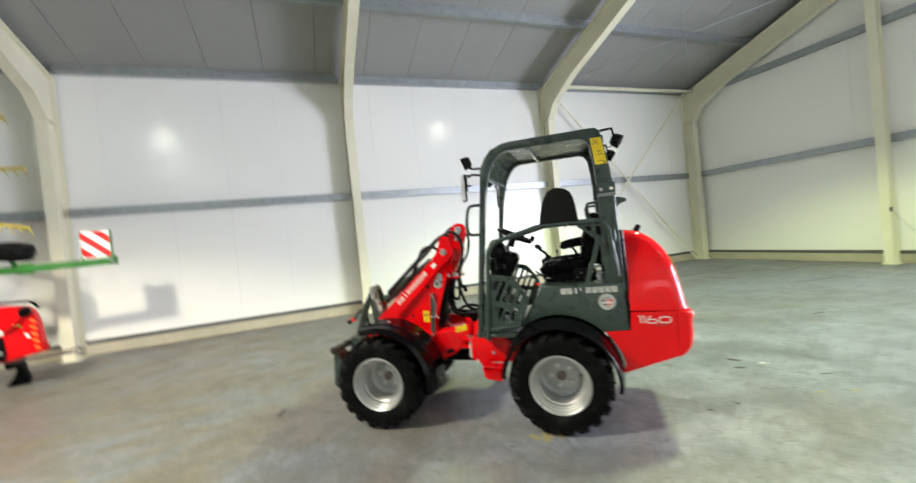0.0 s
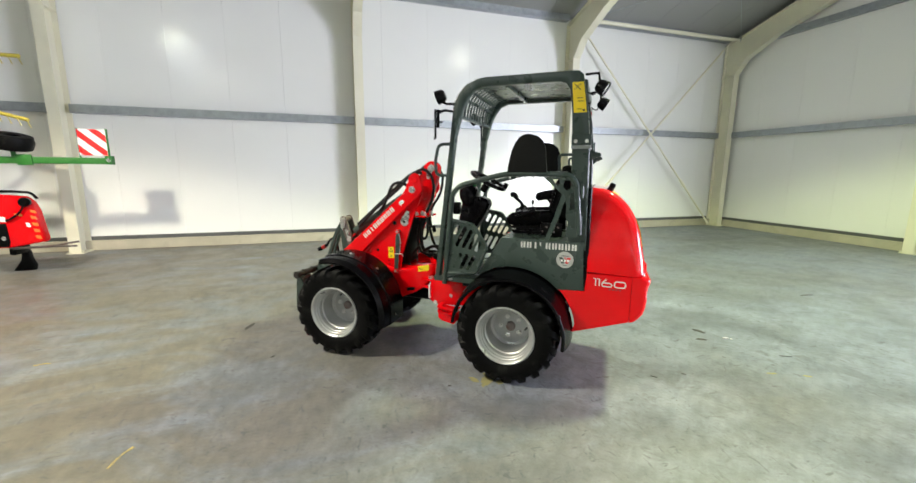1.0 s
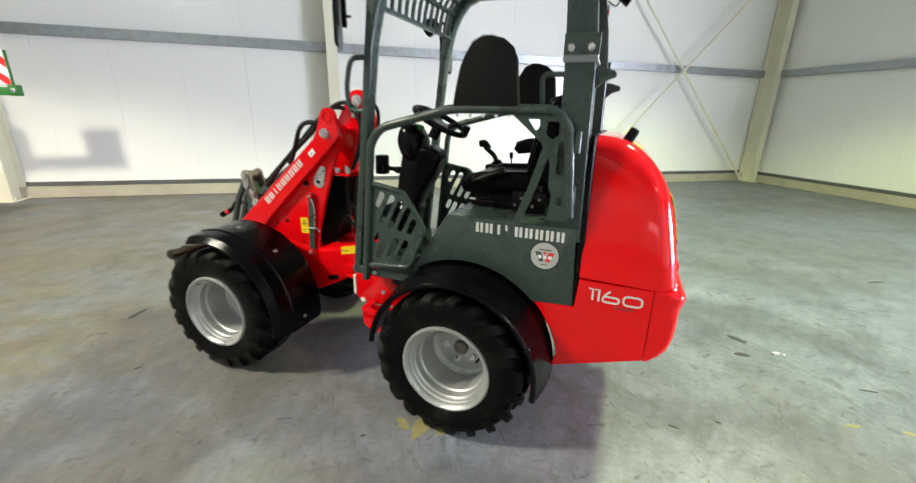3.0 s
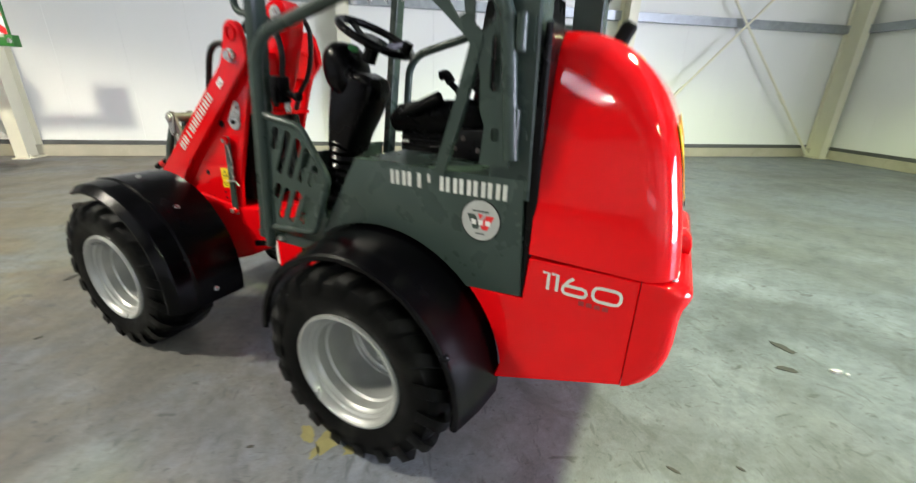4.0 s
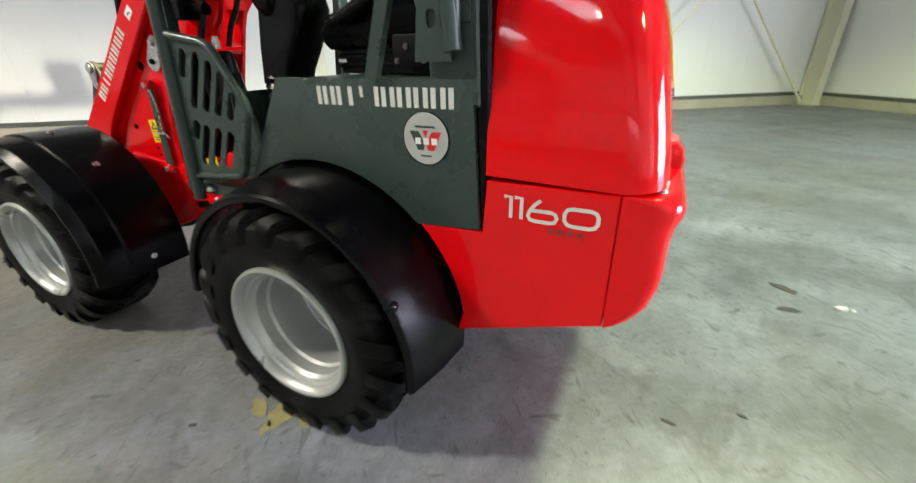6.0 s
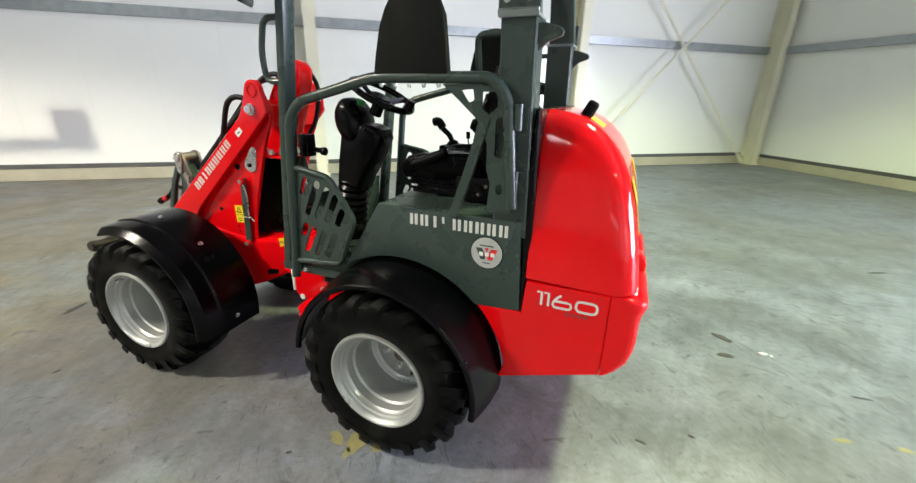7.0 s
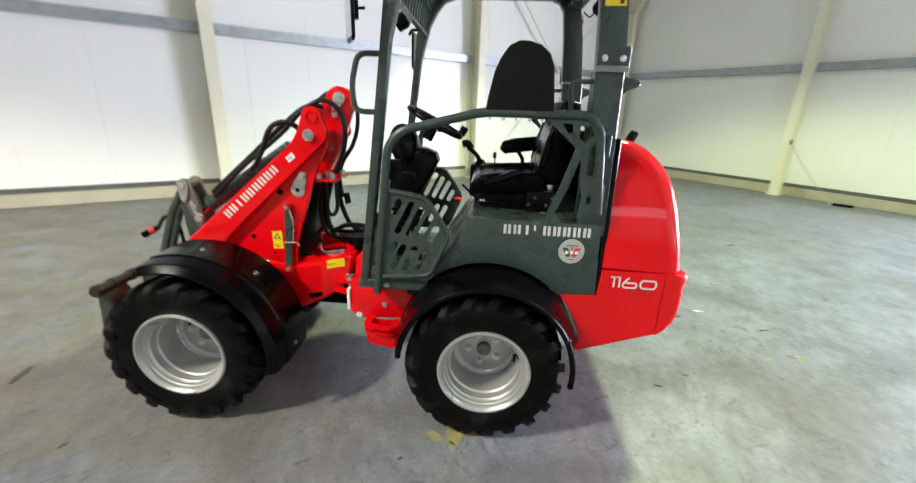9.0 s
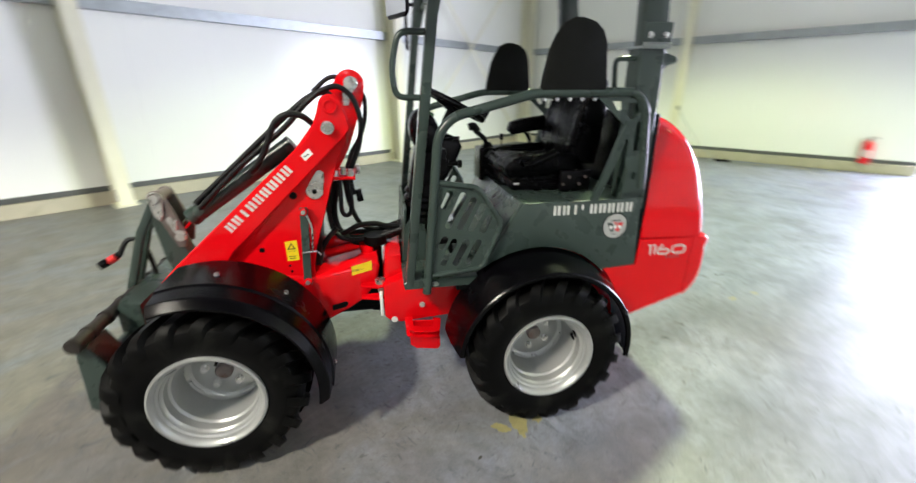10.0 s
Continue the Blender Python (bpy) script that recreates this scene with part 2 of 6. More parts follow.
def slab(bm, poly, a, b, axis="y", bevel=0.0, seg=2):
    """A polygon of the plane across the axis, pulled from a to b. For axis y the polygon is (x, z), for z (x, y), for x (y, z)."""
    def at(p, d):
        return {"y": (p[0], d, p[1]), "z": (p[0], p[1], d), "x": (d, p[0], p[1])}[axis]
    lo = [bm.verts.new(at(p, a)) for p in poly]
    hi = [bm.verts.new(at(p, b)) for p in poly]
    n = len(poly)
    f0, f1 = bm.faces.new(lo), bm.faces.new(hi[::-1])
    sides = [bm.faces.new((lo[i], lo[(i + 1) % n], hi[(i + 1) % n], hi[i])) for i in range(n)]
    if bevel:
        es = list({e for f in (f0, f1) for e in f.edges})
        bmesh.ops.recalc_face_normals(bm, faces=[f0, f1, *sides])
        bmesh.ops.bevel(bm, geom=es, offset=bevel, segments=seg, affect="EDGES", profile=0.5)
    return bm


def pierced(bm, outline, holes, a, b, axis="y"):
    """A plate with holes through it."""
    def at(p, d):
        return {"y": (p[0], d, p[1]), "z": (p[0], p[1], d), "x": (d, p[0], p[1])}[axis]
    es = []
    for loop in (outline, *holes):
        vs = [bm.verts.new(at(p, a)) for p in loop]
        es += [bm.edges.new((vs[i], vs[(i + 1) % len(vs)])) for i in range(len(vs))]
    fs = [g for g in bmesh.ops.triangle_fill(bm, edges=es, use_beauty=True)["geom"] if isinstance(g, bmesh.types.BMFace)]
    ext = bmesh.ops.extrude_face_region(bm, geom=fs)["geom"]
    shift = Vector(at((0, 0), b)) - Vector(at((0, 0), a))
    for v in (g for g in ext if isinstance(g, bmesh.types.BMVert)):
        v.co += shift
    return bm


def rounded(points, r, seg=5):
    """A line of points with its corners rounded."""
    ps = [Vector(p) for p in points]
    out = [ps[0]]
    for a, b, c in zip(ps, ps[1:], ps[2:]):
        d0, d1 = (a - b), (c - b)
        k = min(r, d0.length * 0.49, d1.length * 0.49)
        p0, p1 = b + d0.normalized() * k, b + d1.normalized() * k
        for i in range(seg + 1):
            t = i / seg
            out.append((1 - t) ** 2 * p0 + 2 * t * (1 - t) * b + t * t * p1)
    out.append(ps[-1])
    return out


def tube(bm, points, r, n=10, flat=None):
    """A round bar along the points (flat: half-sizes of a four-sided bar instead)."""
    ps = [Vector(p) for p in points]
    rings, ref = [], None
    for i, p in enumerate(ps):
        d = (ps[min(i + 1, len(ps) - 1)] - ps[max(i - 1, 0)]).normalized()
        if ref is None:
            ref = Vector((0, 1, 0)) if abs(d.y) < 0.9 else Vector((0, 0, 1))
        u = (ref - d * d.dot(ref)).normalized()
        ref = u
        w = d.cross(u)
        if flat:
            ring = [p + u * flat[0] * su + w * flat[1] * sw for su, sw in ((1, 1), (-1, 1), (-1, -1), (1, -1))]
        else:
            ring = [p + r * (math.cos(2 * math.pi * k / n) * u + math.sin(2 * math.pi * k / n) * w) for k in range(n)]
        rings.append([bm.verts.new(q) for q in ring])
    m = len(rings[0])
    for a, b in zip(rings, rings[1:]):
        for k in range(m):
            bm.faces.new((a[k], a[(k + 1) % m], b[(k + 1) % m], b[k]))
    bm.faces.new(rings[0][::-1])
    bm.faces.new(rings[-1])
    return bm


def lathe(bm, profile, centre=(0, 0, 0), axis="y", n=48, closed=False):
    """Turns a profile of (radius, place along the axis) about the axis."""
    c = Vector(centre)

    def at(r, d, k):
        s, t = r * math.cos(2 * math.pi * k / n), r * math.sin(2 * math.pi * k / n)
        return c + Vector({"y": (s, d, t), "z": (s, t, d), "x": (d, s, t)}[axis])
    rings = []
    for r, d in profile:
        rings.append([bm.verts.new(at(0, d, 0))] if r == 0 else [bm.verts.new(at(r, d, k)) for k in range(n)])
    pairs = list(zip(rings, rings[1:])) + ([(rings[-1], rings[0])] if closed else [])
    for a, b in pairs:
        for k in range(n):
            j = (k + 1) % n
            quad = (a[k % len(a)], a[j % len(a)], b[j % len(b)], b[k % len(b)])
            quad = tuple(dict.fromkeys(quad))
            if len(quad) > 2:
                bm.faces.new(quad)
    return bm


def rod(bm, a, b, r, n=12):
    return tube(bm, [a, b], r, n)


def bolt(bm, place, axis=(0, 1, 0), r=0.014, h=0.008):
    p, ax = Vector(place), Vector(axis).normalized()
    tube(bm, [p - ax * 0.004, p + ax * h * 0.35], r * 1.35, 14)
    tube(bm, [p + ax * h * 0.3, p + ax * h * 1.3], r, 6)
    return bm


def mirrored(ob, name=None):
    """The same part on the other side of its thing: its mesh turned over at y = 0."""
    me = ob.data.copy()
    me.transform(Matrix.Diagonal((1, -1, 1, 1)))
    me.flip_normals()
    o = new(name or ob.name.split(".")[0], me)
    o.parent = ob.parent
    if "label" in ob.keys():
        o["label"] = ob["label"]
    return o

# ---- the hall ----
EAST, NORTH, WEST, SOUTH = 11.64, 9.78, -14.2, -7.3
RIDGE = (NORTH + SOUTH) / 2
SLOPE = 0.31


def roof_z(y):
    return 5.3 + SLOPE * (9.4 - (y if y > RIDGE else 2 * RIDGE - y))


bm = bmesh.new()
bmesh.ops.create_grid(bm, x_segments=2, y_segments=2, size=1.0)
for v in bm.verts:
    v.co = Vector((v.co.x * 400, v.co.y * 400, 0))
floor = tagged(part("floor", bm, CONCRETE), "grey power-floated concrete floor with stains and tyre marks", "floor", kind="structure")


def wall(name, a, b, out, top, label, gap=None):
    """A wall from a to b with its inner face on that line and its outside towards out; gap: (from, to, height) of an opening."""
    a, b = Vector((*a, 0)), Vector((*b, 0))
    d = (b - a).normalized()
    o = Vector((*out, 0))
    length = (b - a).length
    core = bmesh.new()

    def piece(s0, s1, z0, tops, d0, d1, into):
        p = [a + d * s0, a + d * s1]
        vs = []
        for off in (d0, d1):
            vs.append([into.verts.new(p[0] + o * off + Vector((0, 0, z0))), into.verts.new(p[1] + o * off + Vector((0, 0, z0))),
                       into.verts.new(p[1] + o * off + Vector((0, 0, tops[1]))), into.verts.new(p[0] + o * off + Vector((0, 0, tops[0])))])
        u, w = vs
        into.faces.new(u)
        into.faces.new(w[::-1])
        for i in range(4):
            j = (i + 1) % 4
            into.faces.new((u[i], w[i], w[j], u[j]))

    cuts = [0.0]
    while cuts[-1] < length - 0.01:
        cuts.append(min(length, cuts[-1] + 1.0))
    ridge_s = None
    if name in ("wall_east", "wall_west"):
        ridge_s = abs(a.y - RIDGE)
        cuts = sorted(set(cuts + [ridge_s]))
    if gap:
        cuts = sorted(set(cuts + [gap[0], gap[1]]))
        cuts = [c for c in cuts if c in gap[:2] or not any(abs(c - g) < 0.15 for g in gap[:2])]
    spans = []
    for s0, s1 in zip(cuts, cuts[1:]):
        z0 = 0.0
        if gap and s0 >= gap[0] - 1e-6 and s1 <= gap[1] + 1e-6:
            z0 = gap[2]
        t0, t1 = top((a + d * s0).y), top((a + d * s1).y)
        piece(s0, s1, z0, (t0, t1), 0.02, 0.12, core)
        spans.append((s0, s1, max(z0, 0.255), t0, t1))
    ob = tagged(part(name, core, WALL_PANEL), label, "wall", kind="structure")
    for s0, s1, z0, t0, t1 in spans:
        bm = bmesh.new()
        piece(s0 + 0.001, s1 - 0.001, z0, (t0, t1), 0.0, 0.019, bm)
        part("wall_panel", bm, WALL_PANEL, ob)
    return ob


GATE = (NORTH - 0.95, NORTH + 4.2, 4.3)
wall_north = wall("wall_north", (WEST, NORTH), (EAST, NORTH), (0, 1), lambda y: 5.4, "white insulated panel wall above a concrete plinth")
wall_east = wall("wall_east", (EAST, NORTH), (EAST, SOUTH), (1, 0), roof_z, "white insulated panel gable wall with an open gate", GATE)
wall_south = wall("wall_south", (EAST, SOUTH), (WEST, SOUTH), (0, -1), lambda y: 5.4, "white insulated panel wall on the near side")
wall_west = wall("wall_west", (WEST, SOUTH), (WEST, NORTH), (-1, 0), roof_z, "white insulated panel gable wall")

# roof, one mesh: the two slopes in panels of one metre with their joints
bm = bmesh.new()
for y0, y1 in ((NORTH + 0.1, RIDGE), (SOUTH - 0.1, RIDGE)):
    x = WEST - 0.1
    while x < EAST + 0.1:
        x1 = min(x + 1.0, EAST + 0.12)
        vs = [bm.verts.new((px, py, roof_z(py) + dz)) for dz in (0.0, 0.1) for px, py in ((x + 0.004, y0), (x1 - 0.004, y0), (x1 - 0.004, y1), (x + 0.004, y1))]
        bm.faces.new(vs[:4]), bm.faces.new(vs[:3:-1])
        for i in range(4):
            j = (i + 1) % 4
            bm.faces.new((vs[i], vs[4 + i], vs[4 + j], vs[j]))
        x = x1
    vs = [bm.verts.new((px, py, roof_z(py) + 0.104)) for px, py in ((WEST - 0.1, y0), (EAST + 0.12, y0), (EAST + 0.12, y1), (WEST - 0.1, y1))]
    bm.faces.new(vs)
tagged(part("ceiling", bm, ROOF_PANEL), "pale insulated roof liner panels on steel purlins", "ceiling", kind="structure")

# translucent light band in the south wall, behind the walk
bm = bmesh.new()
box(bm, (-3.35, SOUTH - 0.004, 1.75), (1.3, SOUTH + 0.012, 2.4), 0.003, 1)
tagged(part("wall_light_band", bm, WALL_LIGHT), "translucent daylight sheet band set in the panel wall", "light band", kind="structure")

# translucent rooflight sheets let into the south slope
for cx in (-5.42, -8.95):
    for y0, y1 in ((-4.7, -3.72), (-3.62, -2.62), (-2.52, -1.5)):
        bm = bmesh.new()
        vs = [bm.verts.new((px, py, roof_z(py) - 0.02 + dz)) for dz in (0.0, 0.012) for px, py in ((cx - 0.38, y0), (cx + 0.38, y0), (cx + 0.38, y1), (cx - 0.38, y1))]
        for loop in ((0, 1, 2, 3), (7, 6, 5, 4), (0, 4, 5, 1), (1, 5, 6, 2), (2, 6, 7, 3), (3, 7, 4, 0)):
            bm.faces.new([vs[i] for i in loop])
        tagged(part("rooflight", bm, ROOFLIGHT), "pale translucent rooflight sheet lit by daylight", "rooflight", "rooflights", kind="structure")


def strip(name, a, b, out, z0, z1, depth, mat, label, cat, gap=None):
    """A straight band along a wall, standing into the hall by depth."""
    a, b, o = Vector((*a, 0)), Vector((*b, 0)), Vector((*out, 0))
    d = (b - a).normalized()
    length = (b - a).length
    runs = [(0, length)] if not gap else [(0, gap[0]), (gap[1], length)]
    bm = bmesh.new()
    for s0, s1 in runs:
        p, q = a + d * s0 - o * depth, a + d * s1 + o * 0.018
        box(bm, (min(p.x, q.x), min(p.y, q.y), z0), (max(p.x, q.x), max(p.y, q.y), z1), 0.004, 1)
    return tagged(part(name, bm, mat), label, cat, kind="structure")


for nm, a, b, out, gap in (("north", (WEST, NORTH), (EAST, NORTH), (0, 1), None), ("east", (EAST, NORTH), (EAST, SOUTH), (1, 0), GATE),
                           ("south", (EAST, SOUTH), (WEST, SOUTH), (0, -1), None), ("west", (WEST, SOUTH), (WEST, NORTH), (-1, 0), None)):
    strip("plinth_" + nm, a, b, out, 0.0, 0.185, 0.075, PLINTH, "stained beige concrete plinth along the wall foot", "plinth", gap)
    strip("flashing_" + nm, a, b, out, 0.186, 0.258, 0.03, BASE_TRIM, "grey steel base flashing above the plinth", "trim", gap)


def z_rail(name, p, q, out, z, label, h=0.15, w=0.13):
    """A cold-formed rail: web on the hall side, flanges towards the wall."""
    p, q, o = Vector(p), Vector(q), Vector((*out, 0))
    bm = bmesh.new()
    prof = [(-w, 0), (-w, 0.025), (-w + 0.004, 0.025), (-w + 0.004, 0.004), (0, 0.004), (0, h), (-0.02, h), (-0.02, h - 0.004), (-0.004, h - 0.004), (-0.004, 0)]
    ends = []
    for c in (p, q):
        ends.append([bm.verts.new(c - o * (w + u) + Vector((0, 0, z + v))) for u, v in prof])
    n = len(prof)
    for i in range(n):
        j = (i + 1) % n
        bm.faces.new((ends[0][i], ends[0][j], ends[1][j], ends[1][i]))
    bm.faces.new(ends[0][::-1]), bm.faces.new(ends[1])
    return tagged(part(name, bm, GALV), label, "rail", kind="structure")


COLS = (-14.05, -8.95, -3.85, 1.27, 6.36, 11.44)
for x0, x1 in zip(COLS, COLS[1:]):
    z_rail("girt", (x0 + 0.1, NORTH - 0.005, 0), (x1 - 0.1, NORTH - 0.005, 0), (0, 1), 2.51, "galvanised steel wall rail")
    z_rail("eave_rail", (x0 + 0.1, NORTH - 0.005, 0), (x1 - 0.1, NORTH - 0.005, 0), (0, 1), 5.1, "galvanised steel eave rail", 0.2, 0.16)
    z_rail("girt", (x0 + 0.1, SOUTH + 0.005, 0), (x1 - 0.1, SOUTH + 0.005, 0), (0, -1), 2.51, "galvanised steel wall rail")
z_rail("girt", (EAST - 0.005, NORTH, 0), (EAST - 0.005, 0.98, 0), (1, 0), 2.51, "galvanised steel gable rail")
z_rail("girt", (EAST - 0.005, NORTH, 0), (EAST - 0.005, SOUTH, 0), (1, 0), 4.89, "galvanised steel upper gable rail")

# purlins, as galvanised channels under the roof panels
bm = bmesh.new()
for k in range(1, 5):
    for y in (NORTH - 0.1 - 2.0 * k, SOUTH + 0.1 + 2.0 * k):
        if abs(y - RIDGE) < 0.4:
            continue
        z = roof_z(y)
        s = -SLOPE if y > RIDGE else SLOPE
        vs = []
        for x in (WEST, EAST):
            vs.append([bm.verts.new((x, y + u, z + s * u + v)) for u, v in ((-0.03, 0.0), (0.035, 0.0), (0.035, -0.006), (-0.024, -0.006), (-0.024, -0.17), (0.03, -0.17), (0.03, -0.176), (-0.03, -0.176))])
        for i in range(8):
            j = (i + 1) % 8
            bm.faces.new((vs[0][i], vs[0][j], vs[1][j], vs[1][i]))
tagged(part("purlins", bm, GALV), "galvanised roof purlins running the length of the hall", "purlin", kind="structure")


def portal_frame(x):
    """Welded I-section columns, haunches and rafters of one portal frame, painted cream."""
    bm = bmesh.new()
    f = 0.09
    for sgn in (1, -1):
        inner = 9.39 if sgn > 0 else SOUTH + (NORTH - 9.39)
        outer = NORTH - 0.04 if sgn > 0 else SOUTH + 0.04

        def Y(d):
            return inner - sgn * d
        # web plate of column, haunch and rafter
        web = [(outer, 0.02), (Y(0), 0.02), (Y(0), 4.2), (Y(0.28), 4.56), (Y(1.05), 4.95), (RIDGE, roof_z(RIDGE) - 0.18 - 0.34), (RIDGE, roof_z(RIDGE) - 0.18), (outer, roof_z(outer) - 0.18)]
        slab(bm, web, x - 0.006, x + 0.006, "x")

        def flange(p, q, t=0.014):
            p, q = Vector((p[0], p[1])), Vector((q[0], q[1]))
            d = (q - p).normalized()
            nrm = Vector((-d.y, d.x)) * t / 2
            slab(bm, [p + nrm, q + nrm, q - nrm, p - nrm], x - f, x + f, "x")
        for p, q in zip(web[1:5], web[2:6]):
            flange(p, q)
        flange((outer, 0.02), (outer, roof_z(outer) - 0.18))
        flange((outer, roof_z(outer) - 0.175), (RIDGE, roof_z(RIDGE) - 0.175))
        # stiffeners at the knee, base plate
        ys = sorted((Y(0.0), outer))
        box(bm, (x - f, ys[0], 4.19), (x + f, ys[1], 4.204))
        ys = sorted((Y(0.04), outer))
        box(bm, (x - 0.13, ys[0], 0.0), (x + 0.13, ys[1], 0.022), 0.003, 1)
        for sx in (-0.1, 0.1):
            rod(bm, (x + sx, Y(-0.03), 0.02), (x + sx, Y(-0.03), 0.07), 0.012, 8)
    return tagged(part("portal_frame", bm, CREAM), "cream painted steel portal frame with haunched rafters", "steel frame", kind="structure")


for x in COLS:
    portal_frame(x)

# gable posts on the east side
for y, top in ((5.22, roof_z(5.22)), (-4.6, roof_z(-4.6))):
    bm = bmesh.new()
    for dx in (0.0, 0.16):
        box(bm, (11.30 + dx, y - 0.085, 0.02), (11.312 + dx, y + 0.085, top - 0.18))
    box(bm, (11.306, y - 0.005, 0.02), (11.466, y + 0.005, top - 0.18))
    box(bm, (11.27, y - 0.12, 0.0), (11.5, y + 0.12, 0.02), 0.003, 1)
    for sx in (11.285, 11.38):
        for sy in (-0.1, 0.1):
            rod(bm, (sx, y + sy, 0.02), (sx, y + sy, 0.06), 0.011, 8)
    tagged(part("gable_post", bm, CREAM), "cream painted steel gable post on a base plate", "post", kind="structure")

# wall bracing crosswise in the end bay, with turnbuckles, and thin roof bracing
for xa, za, xb, zb, yb in ((6.46, 0.1, 11.3, 5.15, 9.47), (6.46, 5.05, 11.2, 0.05, 9.53)):
    bm = bmesh.new()
    p, q = Vector((xa, yb, za)), Vector((xb, yb, zb))
    tube(bm, [p, q], 0.023, 8)
    lo, hi = (p, q) if p.z < q.z else (q, p)
    d = (hi - lo).normalized()
    tube(bm, [lo + d * 1.5, lo + d * 1.78], 0.036, 8)
    for e, s in ((lo, 1), (hi, -1)):
        tube(bm, [e, e + d * 0.16 * s], 0.0, 4, flat=(0.006, 0.035))
    tagged(part("wall_brace", bm, CREAM), "cream painted steel tie rod with turnbuckle", "brace", kind="structure")
for a, b in (((6.46, 9.3), (11.34, 5.6)), ((11.34, 9.3), (6.46, 5.6))):
    bm = bmesh.new()
    tube(bm, [(a[0], a[1], roof_z(a[1]) - 0.3), (b[0], b[1], roof_z(b[1]) - 0.3)], 0.009, 6)
    tagged(part("roof_brace", bm, GALV), "thin steel roof tie rod", "brace", kind="structure")
bm = bmesh.new()
tube(bm, [(6.45, 9.36, 5.06), (11.35, 9.36, 5.06)], 0.045, 10)
tagged(part("eave_strut", bm, CREAM), "cream painted tubular eave strut", "brace", kind="structure")


# high-bay lamps hung from the roof
def high_bay(x, y, z):
    ob = thing("high_bay_lamp", "grey high-bay lamp hung from the roof on a rod", "ceiling lamp", pose(x, y, z), "high-bay lamps under the roof")
    bm = bmesh.new()
    lathe(bm, [(0.235, 0.2), (0.24, 0.205), (0.2, 0.34), (0.11, 0.44), (0.09, 0.6), (0.0, 0.61), (0.0, 0.59), (0.08, 0.58), (0.1, 0.43), (0.19, 0.33), (0.23, 0.2)], (0, 0, 0), "z", 28)
    part("housing", bm, FLASHING, ob)
    bm = bmesh.new()
    lathe(bm, [(0.0, 0.15), (0.1, 0.16), (0.17, 0.185), (0.215, 0.225), (0.0, 0.23)], (0, 0, 0), "z", 28)
    part("lens", bm, LAMP_LENS, ob, "lit domed lamp lens")
    bm = bmesh.new()
    rod(bm, (0, 0, 0.6), (0, 0, roof_z(y) - z), 0.012, 8)
    part("hanging_rod", bm, GALV, ob)


for lx, ly, lz, power, tint in HIGH_BAYS:
    high_bay(lx, ly, lz)

# ---- the wheel loader: its own axes run forward, to its left and up, with the rear axle near x = 0 ----
loader = thing("wheel_loader", "compact red and dark grey wheel loader with open canopy", "wheel loader", pose(2.141, 3.521, 0, 0, 0, 142.7))
REAR, FRONT, AXLE = -0.035, 1.41, 0.372


# wheels: deep-dished silver rims with lugged tyres
def tyre_mesh():
    bm = bmesh.new()
    body = [(0.205, 0.118), (0.225, 0.132), (0.262, 0.141), (0.3, 0.142), (0.328, 0.133), (0.342, 0.112), (0.35, 0.06), (0.352, 0.0)]
    prof = body + [(r, -d) for r, d in body[-2::-1]]
    lathe(bm, prof, n=72)
    carcass, feet = list(bm.verts), []
    lugs = 19
    for side in (1, -1):
        for k in range(lugs):
            a0 = 2 * math.pi * (k + (0.5 if side < 0 else 0)) / lugs
            rows = []
            #            along, lead, foot, top, half width
            for s, lead, foot, top, hw in ((-0.012, 0.0, 0.34, 0.372, 0.017), (0.03, 0.05, 0.34, 0.376, 0.018), (0.07, 0.115, 0.335, 0.376, 0.02),
                                           (0.105, 0.185, 0.33, 0.372, 0.022), (0.134, 0.245, 0.318, 0.356, 0.024), (0.1475, 0.29, 0.29, 0.325, 0.024)):
                ang = a0 + lead
                row = []
                for r, w in ((foot, hw * 1.25), (top, hw), (top, -hw), (foot, -hw * 1.25)):
                    t = ang + w / 0.37
                    row.append(bm.verts.new((r * math.sin(t), side * s, r * math.cos(t))))
                rows.append(row)
            for p, q in zip(rows, rows[1:]):
                for i in range(4):
                    j = (i + 1) % 4
                    bm.faces.new((p[i], p[j], q[j], q[i]))
            bm.faces.new(rows[0][::-1])
            bm.faces.new(rows[-1])
            feet.append(rows[2][0])
    # each lug grows out of the carcass
    grown = {f: min(carcass, key=lambda c: (c.co - f.co).length_squared) for f in feet}
    bmesh.ops.weld_verts(bm, targetmap=grown)
    return bm


def rim_mesh():
    bm = bmesh.new()
    inner = [(0.2, 0.134), (0.192, 0.124), (0.19, 0.112), (0.182, 0.106), (0.180, 0.094), (0.172, 0.086), (0.169, 0.052), (0.161, 0.044), (0.158, 0.01), (0.156, -0.075), (0.15, -0.082)]
    lathe(bm, [(0.15, -0.082), *inner[::-1][1:], (0.206, 0.139), (0.214, 0.137), (0.217, 0.128), (0.212, 0.116), (0.2, 0.11), (0.2, -0.11), (0.212, -0.125), (0.215, -0.135), (0.205, -0.135), (0.17, -0.1), (0.15, -0.09)], n=72)
    return bm


